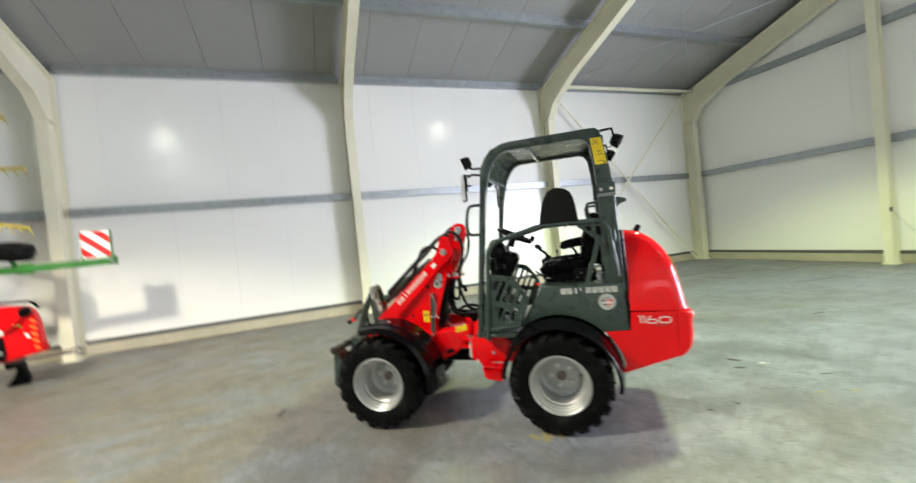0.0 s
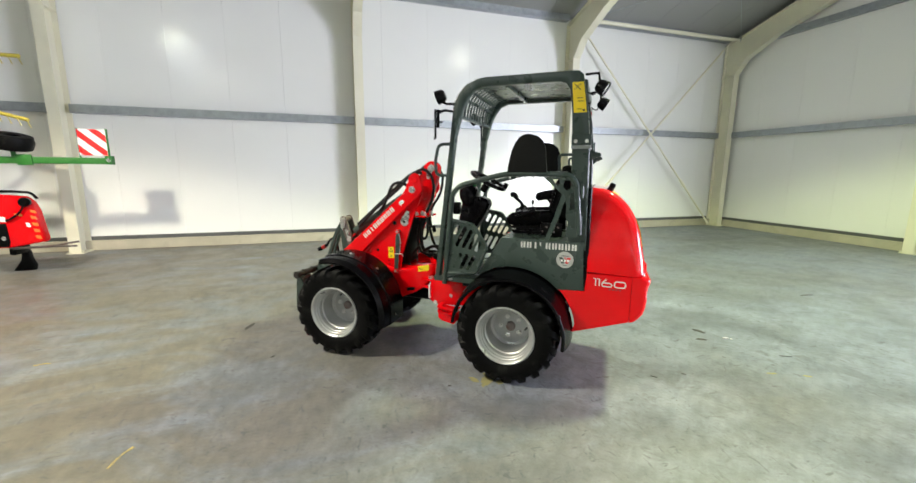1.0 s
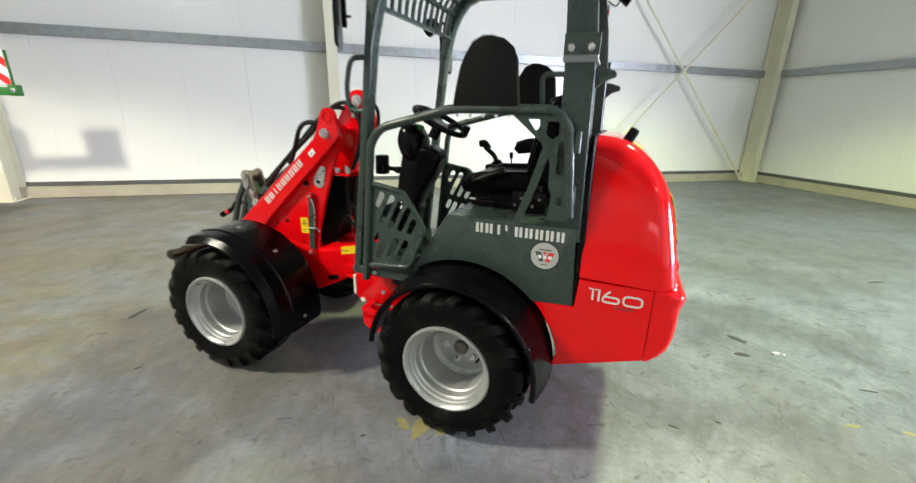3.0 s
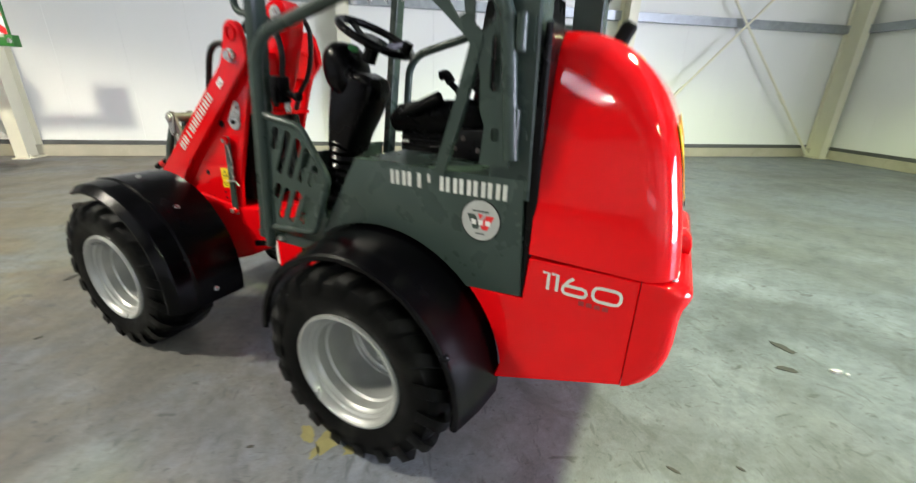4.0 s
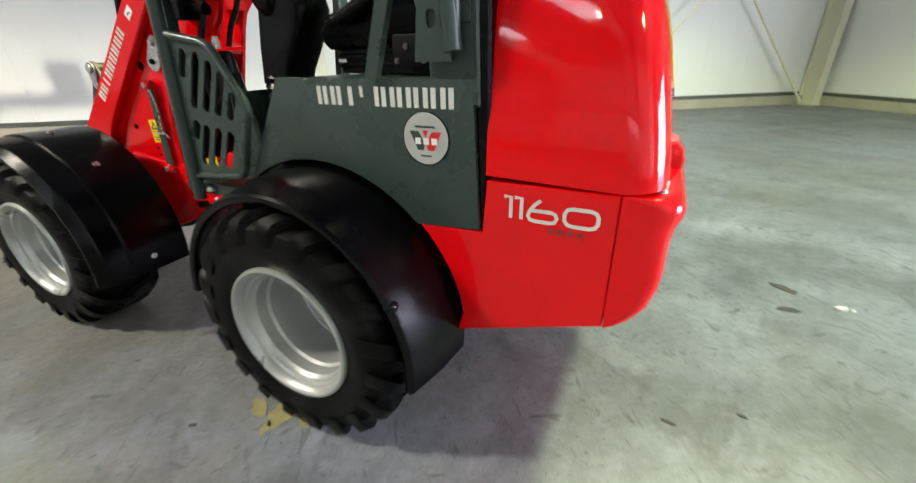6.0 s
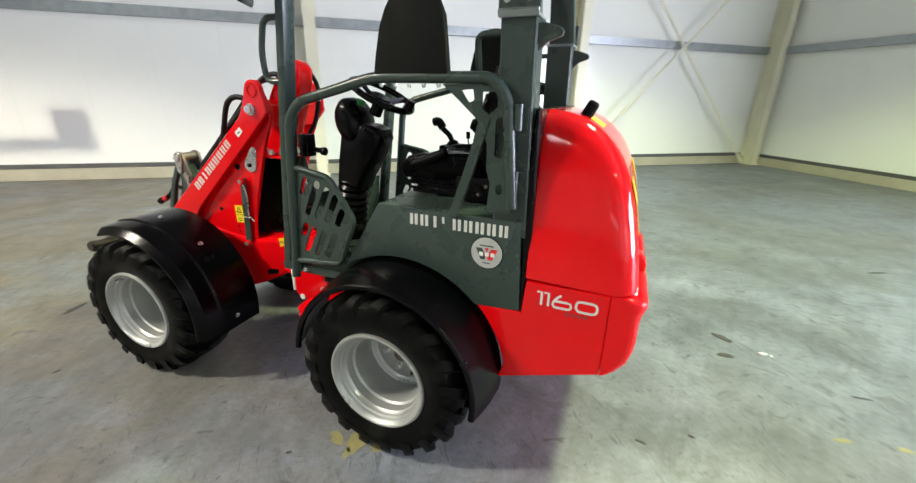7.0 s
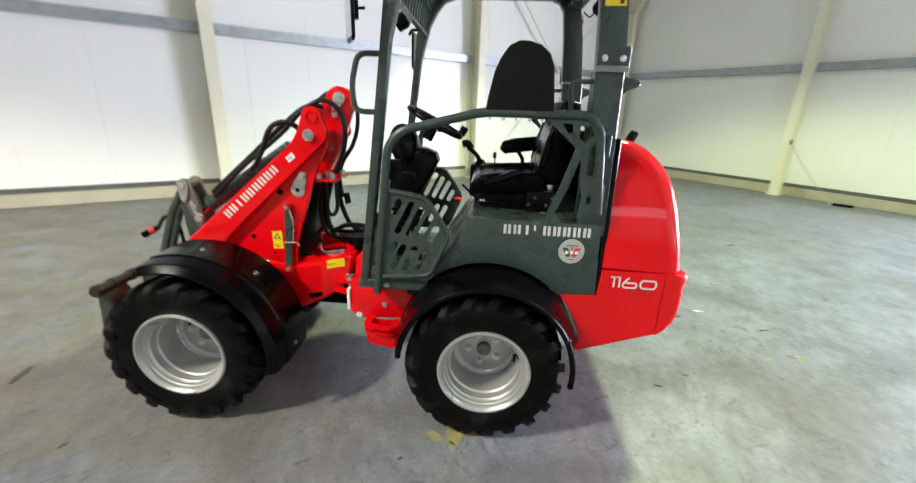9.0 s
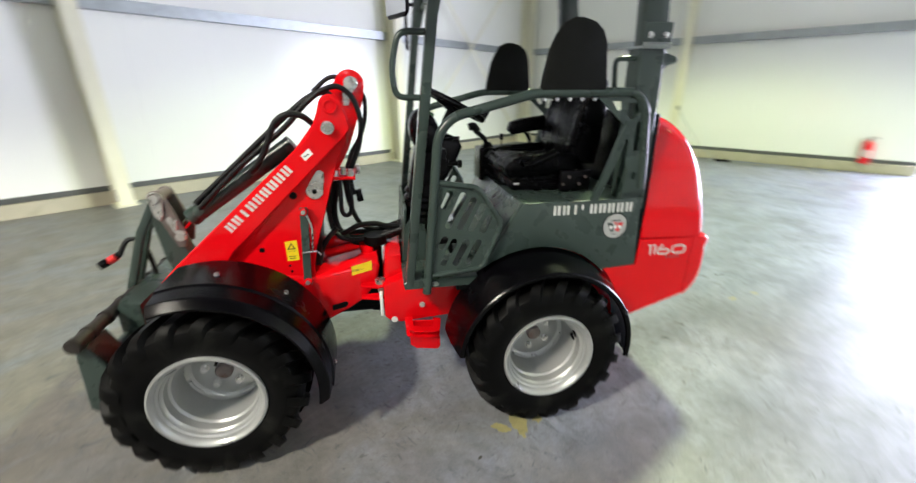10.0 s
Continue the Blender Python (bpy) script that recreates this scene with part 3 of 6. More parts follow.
def wheel(x, side):
    """One wheel: rim mesh with tyre, hub, nuts and valve as its pieces."""
    bm = rim_mesh()
    w = part("wheel", bm, RIM, loader, "silver deep-dished steel wheel")
    spin = {(REAR, 1): 20, (FRONT, 1): 75, (REAR, -1): 5, (FRONT, -1): 40}[(x, side)]
    m = pose(x, 0.512 * side, AXLE, 0, spin, 0)
    if side < 0:
        m = m @ Matrix.Rotation(math.pi, 4, "Z")
    w.matrix_basis = m
    bm = bmesh.new()
    lathe(bm, [(0.0, -0.088), (0.105, -0.088), (0.118, -0.094), (0.135, -0.094), (0.142, -0.086), (0.152, -0.084), (0.152, -0.1), (0.0, -0.1)], n=60)
    part("wheel_disc", bm, RIM, w, "silver wheel disc")
    for k in range(4):
        a = math.pi / 4 + k * math.pi / 2
        bm = bmesh.new()
        tube(bm, [(0.148 * math.cos(a + t), -0.078, 0.148 * math.sin(a + t)) for t in np.linspace(-0.28, 0.28, 9)], 0.006, 6)
        part("weld", bm, RIM, w)
    part("tyre", tyre_mesh(), RUBBER, w, "black lugged tractor tyre")
    bm = bmesh.new()
    lathe(bm, [(0.0, -0.062), (0.03, -0.062), (0.036, -0.068), (0.036, -0.09), (0.0, -0.09)], n=24)
    part("hub_cap", bm, WORN, w, "dark steel hub centre")
    for k in range(5):
        bm = bmesh.new()
        a = 2 * math.pi * k / 5 + 0.3
        bolt(bm, (0.078 * math.cos(a), -0.084, 0.078 * math.sin(a)), (0, 1, 0), 0.013, 0.014)
        part("wheel_nut", bm, ZINC, w)
    bm = bmesh.new()
    tube(bm, [(-0.168, 0.04, 0.0), (-0.150, 0.05, 0.0), (-0.146, 0.085, 0.0)], 0.006, 8)
    box(bm, (-0.178, 0.018, -0.022), (-0.162, 0.06, 0.022), 0.004, 1)
    part("tyre_valve", bm, BLACK_PLASTIC, w)
    return w


for wx in (REAR, FRONT):
    for sd in (1, -1):
        wheel(wx, sd)


# mudguards: black moulded shells over each wheel
def mudguard(cx, first, last, profile):
    """A shell swept about the axle from first to last (degrees from the top, forward positive)."""
    bm = bmesh.new()
    rings = []
    n = 40
    for i in range(n + 1):
        a = radians(first + (last - first) * i / n)
        rings.append([bm.verts.new((cx + r * math.sin(a), d, AXLE + r * math.cos(a))) for r, d in profile])
    k = len(profile)
    for p, q in zip(rings, rings[1:]):
        for i in range(k):
            j = (i + 1) % k
            bm.faces.new((p[i], p[j], q[j], q[i]))
    bm.faces.new(rings[0][::-1])
    bm.faces.new(rings[-1])
    return bm


FRONT_SHELL = [(0.414, 0.646), (0.417, 0.655), (0.425, 0.655), (0.452, 0.627), (0.456, 0.618), (0.463, 0.545), (0.470, 0.535), (0.471, 0.31), (0.462, 0.305), (0.461, 0.53), (0.454, 0.54), (0.447, 0.612), (0.428, 0.636)]
REAR_SHELL = [(0.393, 0.622), (0.396, 0.631), (0.403, 0.635), (0.414, 0.635), (0.42, 0.628), (0.421, 0.618), (0.43, 0.58), (0.443, 0.51), (0.452, 0.40), (0.444, 0.40), (0.435, 0.51), (0.422, 0.58), (0.413, 0.615), (0.402, 0.622)]
fg = part("front_mudguard", mudguard(FRONT, 16, -101, FRONT_SHELL), MUDGUARD, loader, "black moulded plastic mudguard", 18)
mirrored(fg)
rg = part("rear_mudguard", mudguard(REAR, 84, -98, REAR_SHELL), MUDGUARD, loader, "black moulded plastic mudguard with rolled edge", 24)
mirrored(rg)
for a in (-8, -41, -93):
    bm = bmesh.new()
    t = radians(a)
    bolt(bm, (FRONT + 0.4705 * math.sin(t), 0.455, AXLE + 0.4705 * math.cos(t)), (math.sin(t), 0, math.cos(t)), 0.009, 0.006)
    part("mudguard_bolt", bm, ZINC, fg)
bm = bmesh.new()
t = radians(-63)
lathe(bm, [(0.0, 0.009), (0.009, 0.007), (0.016, 0.0), (0.022, -0.014), (0.0, -0.016)], (0, 0, 0), "z", 14)
bmesh.ops.transform(bm, matrix=pose(REAR + 0.418 * math.sin(t), 0.618, AXLE + 0.418 * math.cos(t), 0, -63, 0), verts=bm.verts)
part("mudguard_clip", bm, BLACK_PLASTIC, rg)


def arc(cx, cz, r, a0, a1, n):
    """Points of a circle in the x-z plane, angles in degrees from the top, forward positive."""
    return [(cx + r * math.sin(radians(a0 + (a1 - a0) * i / n)), cz + r * math.cos(radians(a0 + (a1 - a0) * i / n))) for i in range(n + 1)]


# rear body: side panels in dark grey, with the arch over the wheel
ARCH = arc(REAR, AXLE, 0.462, 36, -46, 14)
outline = [(0.055, 1.05), (0.225, 0.775)] + ARCH + [(-0.545, 0.705), (-0.528, 1.05)]
bm = bmesh.new()
slab(bm, outline, 0.395, 0.432, "y", 0.006, 2)
side = part("side_panel", bm, GREY, loader, "dark green-grey painted side panel with silver lettering bars")
mirrored(side)
bm = bmesh.new()
slab(bm, [(0.06, 1.046), (0.235, 0.77), (0.235, 0.66), (0.2, 0.64), (0.1, 0.86), (-0.2, 0.9), (-0.5, 0.8), (-0.545, 0.72), (-0.53, 1.046)], -0.394, 0.394, "y", 0.004, 1)
part("seat_console", bm, GREY, loader, "dark grey sheet-metal seat console")

# engine hood and seal
bm = bmesh.new()
slab(bm, [(-0.544, 0.70), (-0.556, 0.70), (-0.566, 1.0), (-0.562, 1.427), (-0.545, 1.427), (-0.53, 1.06)], -0.425, 0.425, "y", 0.006, 1)
part("hood_seal", bm, BLACK_PLASTIC, loader, "black rubber seal frame")


def hood_mesh(outer, front, half, radius):
    """A shell over the side outline (from the front of the top down to the rear foot), rounded along its edges, with flat sides leaning in."""
    ps = [Vector((x, z)) for x, z in outer]
    curve = []
    for i in range(len(ps) - 1):
        p0, p1, p2, p3 = ps[max(i - 1, 0)], ps[i], ps[i + 1], ps[min(i + 2, len(ps) - 1)]
        for k in range(4):
            t = k / 4
            curve.append(0.5 * (2 * p1 + (p2 - p0) * t + (2 * p0 - 5 * p1 + 4 * p2 - p3) * t * t + (3 * p1 - p0 - 3 * p2 + p3) * t ** 3))
    curve.append(ps[-1])
    n, arcs, flats = len(curve), 7, 8
    top, foot = curve[0].y - radius, curve[-1].y
    bm = bmesh.new()
    rings = []
    for i, c in enumerate(curve):
        d = (curve[min(i + 1, n - 1)] - curve[max(i - 1, 0)]).normalized()
        into = Vector((-d.y, d.x)) if i else Vector((0.0, -1.0))
        if into.dot(Vector((-0.7, 1.0)) - c) < 0:
            into = -into
        edge = c + into * radius
        rim = Vector((front, top + (foot - top) * i / (n - 1)))
        half_ring = [(half - radius) * k / 4 for k in range(4)]
        side = [(y, c) for y in half_ring]
        side += [(half - radius + radius * math.sin(math.pi / 2 * k / arcs), c + into * radius * (1 - math.cos(math.pi / 2 * k / arcs))) for k in range(arcs + 1)]
        side += [(half, edge.lerp(rim, k / flats)) for k in range(1, flats + 1)]
        line = []
        for sgn, points in ((-1, side[:0:-1]), (1, side)):
            for y, q in points:
                y -= 0.22 * max(0.0, q.y - 0.745) ** 2 * min(1.0, y / 0.3)
                line.append(bm.verts.new((q.x, sgn * y, q.y)))
        rings.append(line)
    for u, w in zip(rings, rings[1:]):
        for k in range(len(u) - 1):
            bm.faces.new((u[k], u[k + 1], w[k + 1], w[k]))
        bm.faces.new((u[0], w[0], w[-1], u[-1]))
    bm.faces.new(rings[-1])
    bmesh.ops.remove_doubles(bm, verts=bm.verts, dist=1e-5)
    return bm


HOOD = [(-0.56, 1.424), (-0.63, 1.417), (-0.69, 1.397), (-0.745, 1.362), (-0.80, 1.308), (-0.845, 1.238), (-0.877, 1.155), (-0.902, 1.05), (-0.924, 0.94), (-0.937, 0.845)]
hood = part("hood", hood_mesh(HOOD, -0.56, 0.432, 0.075), RED, loader, "glossy red rounded engine hood", 30)


def bumper_mesh():
    bm = bmesh.new()
    rear = [(-0.8585, 0.511), (-0.886, 0.516), (-0.915, 0.536), (-0.942, 0.576), (-0.955, 0.625), (-0.959, 0.67), (-0.958, 0.71), (-0.958, 0.738), (-0.965, 0.764), (-0.974, 0.786), (-0.977, 0.803), (-0.973, 0.818), (-0.959, 0.829), (-0.938, 0.833)]
    front = [(-0.478, 0.388), (-0.855, 0.513), (-0.855, 0.832), (-0.562, 0.832), (-0.552, 0.702)] + arc(REAR, AXLE, 0.47, -46, -80, 8)
    slab(bm, front, -0.43, 0.43, "y", 0.003, 1)
    # the counterweight: level outlines with rounded corners, one above the other
    bm2 = bmesh.new()
    rings = []
    for x, z in rear:
        k = min(0.038 if z < 0.75 else 0.06, (-0.8565 - x) * 0.9)
        corner = [(x + k - k * math.cos(a), 0.43 - k + k * math.sin(a)) for a in np.linspace(0, math.pi / 2, 7)]
        line = [*corner, (-0.8565, 0.43)]
        rings.append([bm2.verts.new((px, py, z)) for px, py in [(px, -py) for px, py in line[::-1]] + line])
    n = len(rings[0])
    for u, w in zip(rings, rings[1:]):
        for i in range(n):
            bm2.faces.new((u[i], u[(i + 1) % n], w[(i + 1) % n], w[i]))
    bm2.faces.new(rings[0][::-1])
    bm2.faces.new(rings[-1])
    bmesh.ops.recalc_face_normals(bm2, faces=bm2.faces)
    return bm, bm2


b1, b2 = bumper_mesh()
rear_frame = part("rear_frame", b1, RED, loader, "red painted rear frame plate with silver model number")
# Black backing added inside the seam so no light leaks through.
bm = bmesh.new()
box(bm, (-0.875, -0.4265, 0.535), (-0.84, 0.4265, 0.80))
part("seam_strip", bm, BLACK_PAINT, loader, "dark seam of the counterweight")
part("counterweight", b2, RED, loader, "red rounded rear counterweight")

# Black strip puts the shadow of the gap under the hood into colour.
bm = bmesh.new()
box(bm, (-0.885, -0.4, 0.824), (-0.57, 0.4, 0.852))
part("hood_gasket", bm, BLACK_PLASTIC, loader, "black gap below the hood")
for sgn in (1, -1):
    bm = bmesh.new()
    tube(bm, [(-0.928, sgn * 0.372, 0.838), (-0.93, sgn * 0.37, 0.858)], 0.007, 10)
    latch = part("hood_stop", bm, CREAM, loader, "small pale rubber hood stop")
    bm = bmesh.new()
    lathe(bm, [(0.0, -0.012), (0.006, -0.01), (0.009, -0.003), (0.009, 0.003), (0.006, 0.008), (0.0, 0.009)], (-0.928, sgn * 0.372, 0.832), "z", 12)
    part("stop_screw", bm, ZINC, latch)

# canopy: two folded side hoops, roof sheet, slotted front
HOOP_OUT = [(0.596, 0.69), (0.467, 1.8), (0.443, 2.02), (0.405, 2.095), (0.35, 2.155), (0.262, 2.19), (0.2, 2.198), (-0.375, 2.20), (-0.437, 2.196), (-0.465, 2.17), (-0.507, 1.94), (-0.532, 1.705)]
HOOP_IN = [(-0.416, 1.705), (-0.402, 1.94), (-0.385, 2.075), (-0.357, 2.12), (-0.315, 2.136), (0.23, 2.136), (0.29, 2.112), (0.335, 2.06), (0.372, 1.99), (0.39, 1.93), (0.425, 1.8), (0.557, 0.69)]
bm = bmesh.new()
slab(bm, HOOP_OUT + HOOP_IN, 0.368, 0.432, "y", 0.008, 2)
hoop = part("canopy_hoop", bm, GREY, loader, "dark grey folded steel canopy side")
hoop_r = mirrored(hoop)
bm = bmesh.new()
box(bm, (-0.44, -0.376, 2.158), (0.235, 0.376, 2.176), 0.004, 1)
box(bm, (0.045, -0.374, 2.13), (0.075, 0.374, 2.157), 0.003, 1)
part("canopy_roof", bm, GREY, loader, "dark grey steel canopy roof sheet")
bm = bmesh.new()
GR = [(0.22, 2.172), (0.285, 2.157), (0.34, 2.12), (0.378, 2.065), (0.395, 2.0), (0.402, 1.94)]
for i in range(12):
    y = -0.36 + i * 0.72 / 11
    tube(bm, [(x, y, z) for x, z in GR], 0.0, 4, flat=(0.009, 0.006))
for x, z in (GR[0], GR[2], GR[3], GR[5]):
    tube(bm, [(x, -0.376, z), (x, 0.376, z)], 0.0, 4, flat=(0.008, 0.012))
part("canopy_grille", bm, GREY, loader, "slotted steel canopy front")
bm = bmesh.new()
box(bm, (-0.49, -0.376, 2.09), (-0.40, 0.376, 2.15), 0.008, 1)
part("canopy_crossbar", bm, GREY, loader)
# lower rear posts with bolted joint plate and lug
bm = bmesh.new()
slab(bm, [(-0.545, 1.0), (-0.53, 1.70), (-0.416, 1.70), (-0.422, 1.0)], 0.335, 0.43, "y", 0.006, 1)
slab(bm, [(-0.538, 1.70), (-0.538, 1.79), (-0.41, 1.79), (-0.41, 1.70)], 0.433, 0.444, "y", 0.003, 1)
slab(bm, [(-0.525, 1.682), (-0.55, 1.68), (-0.596, 1.666), (-0.605, 1.655), (-0.602, 1.643), (-0.56, 1.628), (-0.53, 1.60)], 0.39, 0.41, "y", 0.003, 1)
post = part("rear_post", bm, GREY, loader, "dark grey rear canopy post")
mirrored(post)
bm = bmesh.new()
slab(bm, [(0.33, 1.704), (0.437, 1.704), (0.446, 1.716), (0.456, 1.708), (0.446, 1.693), (0.33, 1.693)], -0.537, -0.411, "x", 0.002, 1)
jp = part("joint_plate", bm, GALV, loader, "bare grey metal joint plate")
mirrored(jp)
for sgn in (1, -1):
    for x in (-0.437, -0.508):
        bm = bmesh.new()
        bolt(bm, (x, 0.446 * sgn, 1.742), (0, sgn, 0), 0.0095, 0.008)
        part("post_bolt", bm, ZINC, post)

# side gates: bent tube, slotted guard plate, arm pad
bm = bmesh.new()
RAIL = rounded([(0.502, 0.455, 0.675), (0.438, 0.455, 1.375), (0.38, 0.455, 1.442), (0.03, 0.455, 1.532), (-0.41, 0.455, 1.532), (-0.462, 0.455, 1.47), (-0.495, 0.455, 1.12)], 0.055, 5)
tube(bm, RAIL, 0.0195, 12)
rail = part("side_rail", bm, GREY, loader, "dark grey bent tube side rail")
mirrored(rail)
GATE_OUT = [(0.45, 1.165), (0.29, 1.14), (0.252, 1.118), (0.165, 0.998), (0.165, 0.945), (0.24, 0.775), (0.26, 0.757), (0.48, 0.745)]


def slot(cx, cz, length, width, tilt):
    """A rounded slot, tilted from the upright."""
    out = []
    for i in range(12):
        a = 2 * math.pi * i / 12
        u = width / 2 * math.cos(a)
        v = width / 2 * math.sin(a) + (length / 2 - width / 2) * (1 if math.sin(a) >= 0 else -1)
        out.append((cx + u * math.cos(tilt) - v * math.sin(tilt), cz + u * math.sin(tilt) + v * math.cos(tilt)))
    return out


def long_slot(top, foot, width):
    """A rounded slot between its two ends."""
    dx, dz = top[0] - foot[0], top[1] - foot[1]
    return slot((top[0] + foot[0]) / 2, (top[1] + foot[1]) / 2, math.hypot(dx, dz), width, math.atan2(-dx, dz))


# two rows of long slanted slots with a bar between them
HOLES = [long_slot((x, z), (x + 0.50 * (z - low), low), 0.032) for x, z, low in
         ((0.384, 1.128, 1.05), (0.328, 1.118, 0.962), (0.282, 1.094, 0.952), (0.240, 1.066, 0.942), (0.212, 1.01, 0.932),
          (0.408, 0.925, 0.865), (0.366, 0.912, 0.785), (0.312, 0.906, 0.782), (0.258, 0.9, 0.782))]
bm = bmesh.new()
pierced(bm, GATE_OUT, HOLES, 0.446, 0.452)
gate = part("gate_plate", bm, GREY, loader, "dark grey slotted guard plate")
mirrored(gate)
bm = bmesh.new()
tube(bm, rounded([(0.458, 0.452, 1.168), (0.27, 0.452, 1.138), (0.158, 0.452, 0.972), (0.245, 0.452, 0.762), (0.488, 0.452, 0.742)], 0.03, 3), 0.0125, 10)
gf = part("gate_frame", bm, GREY, loader)
mirrored(gf)
bm = bmesh.new()
PAD = [(0.022, 1.535), (0.012, 1.60), (-0.008, 1.69), (-0.03, 1.74), (-0.06, 1.784), (-0.1, 1.803), (-0.135, 1.803), (-0.185, 1.79), (-0.222, 1.76), (-0.242, 1.715), (-0.25, 1.64), (-0.26, 1.535)]
slab(bm, PAD, 0.436, 0.472, "y", 0.008, 2)
pad = part("side_pad", bm, FABRIC, loader, "black dome-shaped side pad on the rail")
mirrored(pad)


def smooth_line(points, per=6):
    """A smooth curve through the points."""
    ps = [Vector(p) for p in points]
    ps = [2 * ps[0] - ps[1], *ps, 2 * ps[-1] - ps[-2]]
    out = []
    for a, b, c, d in zip(ps, ps[1:], ps[2:], ps[3:]):
        for i in range(per):
            t = i / per
            out.append(0.5 * (2 * b + (c - a) * t + (2 * a - 5 * b + 4 * c - d) * t * t + (3 * b - a - 3 * c + d) * t ** 3))
    out.append(ps[-2])
    return out


def hose(points, r=0.011, parent=None, name="hose", mat=None, label=""):
    bm = bmesh.new()
    tube(bm, smooth_line(points), r, 10)
    return part(name, bm, mat or HOSE, parent or loader, label)


def bolts(places, parent, axis=(0, 1, 0), r=0.012, h=0.008, mat=None, name="bolt"):
    for p in places:
        bm = bmesh.new()
        bolt(bm, p, axis, r, h)
        part(name, bm, mat or ZINC, parent)


# ---- chassis between the axles ----
bm = bmesh.new()
slab(bm, [(0.70, 0.625), (0.702, 0.45), (0.68, 0.425), (0.625, 0.41), (0.2, 0.44), (0.0, 0.5), (0.0, 0.66), (0.6, 0.66)], -0.28, 0.28, "y", 0.012, 2)
slab(bm, [(0.695, 0.62), (0.685, 0.735), (0.66, 0.755), (0.605, 0.755), (0.6, 0.62)], -0.26, 0.21, "y", 0.008, 2)
chassis = part("chassis", bm, RED, loader, "red welded chassis plate with bolts")
bolts([(0.512, 0.281, 0.503)], chassis, r=0.011)
bm = bmesh.new()
tube(bm, [(0.655, 0.279, 0.432), (0.655, 0.284, 0.432)], 0.016, 14)
part("reflector", bm, SILVER_PRINT, chassis)
bm = bmesh.new()
tube(bm, rounded([(0.585, 0.28, 0.435), (0.585, 0.375, 0.428), (0.455, 0.385, 0.415), (0.44, 0.28, 0.415)], 0.02, 3), 0, 4, flat=(0.003, 0.02))
tube(bm, rounded([(0.585, 0.28, 0.395), (0.587, 0.375, 0.39), (0.455, 0.385, 0.378), (0.44, 0.28, 0.378)], 0.02, 3), 0, 4, flat=(0.003, 0.016))
slab(bm, [(0.585, 0.378), (0.585, 0.338), (0.555, 0.315), (0.45, 0.298), (0.436, 0.312), (0.436, 0.365)], 0.282, 0.385, "y", 0.004, 1)
slab(bm, [(0.585, 0.43), (0.585, 0.36), (0.436, 0.35), (0.436, 0.42)], 0.3, 0.306, "y", 0.002, 1)
for k in range(9):
    x = 0.58 - k * 0.015
    box(bm, (x - 0.004, 0.374, 0.405), (x + 0.004, 0.388, 0.418))
    box(bm, (x - 0.004, 0.374, 0.368), (x + 0.004, 0.388, 0.38))
part("step", bm, RED, chassis, "red toothed steel entry step")
bm = bmesh.new()
slab(bm, [(0.60, 0.668), (0.605, 0.70), (0.58, 0.712), (0.23, 0.712), (0.22, 0.69), (0.23, 0.668)], -0.43, 0.43, "y", 0.004, 1)
deck = part("floor_plate", bm, GREY, loader, "dark grey steel cab floor plate")
bm = bmesh.new()
box(bm, (0.26, 0.405, 0.645), (0.36, 0.432, 0.667), 0.004)
part("floor_bracket", bm, BLACK_PAINT, deck)
bm = bmesh.new()
slab(bm, [(0.595, 0.712), (0.575, 0.985), (0.565, 0.985), (0.58, 0.712)], -0.37, 0.2, "y", 0.003, 1)
slab(bm, [(0.6, 0.712), (0.575, 0.9), (0.555, 0.93), (0.48, 0.9), (0.45, 0.712)], 0.18, 0.2, "y", 0.003, 1)
part("front_shield", bm, GREY, loader, "dark grey sheet-metal front shield")
bm = bmesh.new()
tube(bm, [(0.34, 0.16, 0.73), (0.35, 0.16, 0.80)], 0.012, 8)
box(bm, (0.32, 0.1, 0.80), (0.42, 0.22, 0.825), 0.006)
part("pedal", bm, BLACK_PLASTIC, loader)

# ---- front frame, mast and boom ----
bm = bmesh.new()
slab(bm, [(1.3, 0.30), (1.02, 0.40), (0.86, 0.475), (0.775, 0.53), (0.715, 0.62), (0.70, 0.69), (0.708, 0.722), (0.80, 0.705), (1.0, 0.672), (1.3, 0.72), (1.62, 0.55), (1.6, 0.33)], -0.2, 0.2, "y", 0.018, 3)
slab(bm, [(0.72, 0.70), (0.72, 0.755), (1.0, 0.74), (1.0, 0.66)], -0.2, -0.185, "y", 0.004, 1)
rod(bm, (0.745, 0.0, 0.6), (0.745, 0.0, 0.755), 0.05, 20)
front_frame = part("front_frame", bm, RED, loader, "red welded front frame")
bm = bmesh.new()
slab(bm, [(0.95, 0.475), (0.88, 0.49), (0.87, 0.51), (0.88, 0.52), (0.95, 0.505)], 0.196, 0.2025, "y")
part("frame_slot", bm, BLACK_PAINT, front_frame)
bm = bmesh.new()
MAST = [(0.80, 1.42), (0.93, 1.40), (1.30, 0.95), (1.40, 0.78), (1.42, 0.46), (1.03, 0.47), (1.008, 0.72), (0.992, 0.81), (0.889, 1.114), (0.847, 1.232), (0.80, 1.33)]
slab(bm, MAST, 0.168, 0.192, "y", 0.004, 1)
mast = part("mast_plate", bm, RED, loader, "red mast side plate")
mirrored(mast)
bm = bmesh.new()
TOP = arc(0.77, 1.55, 0.066, 62, -80, 12)
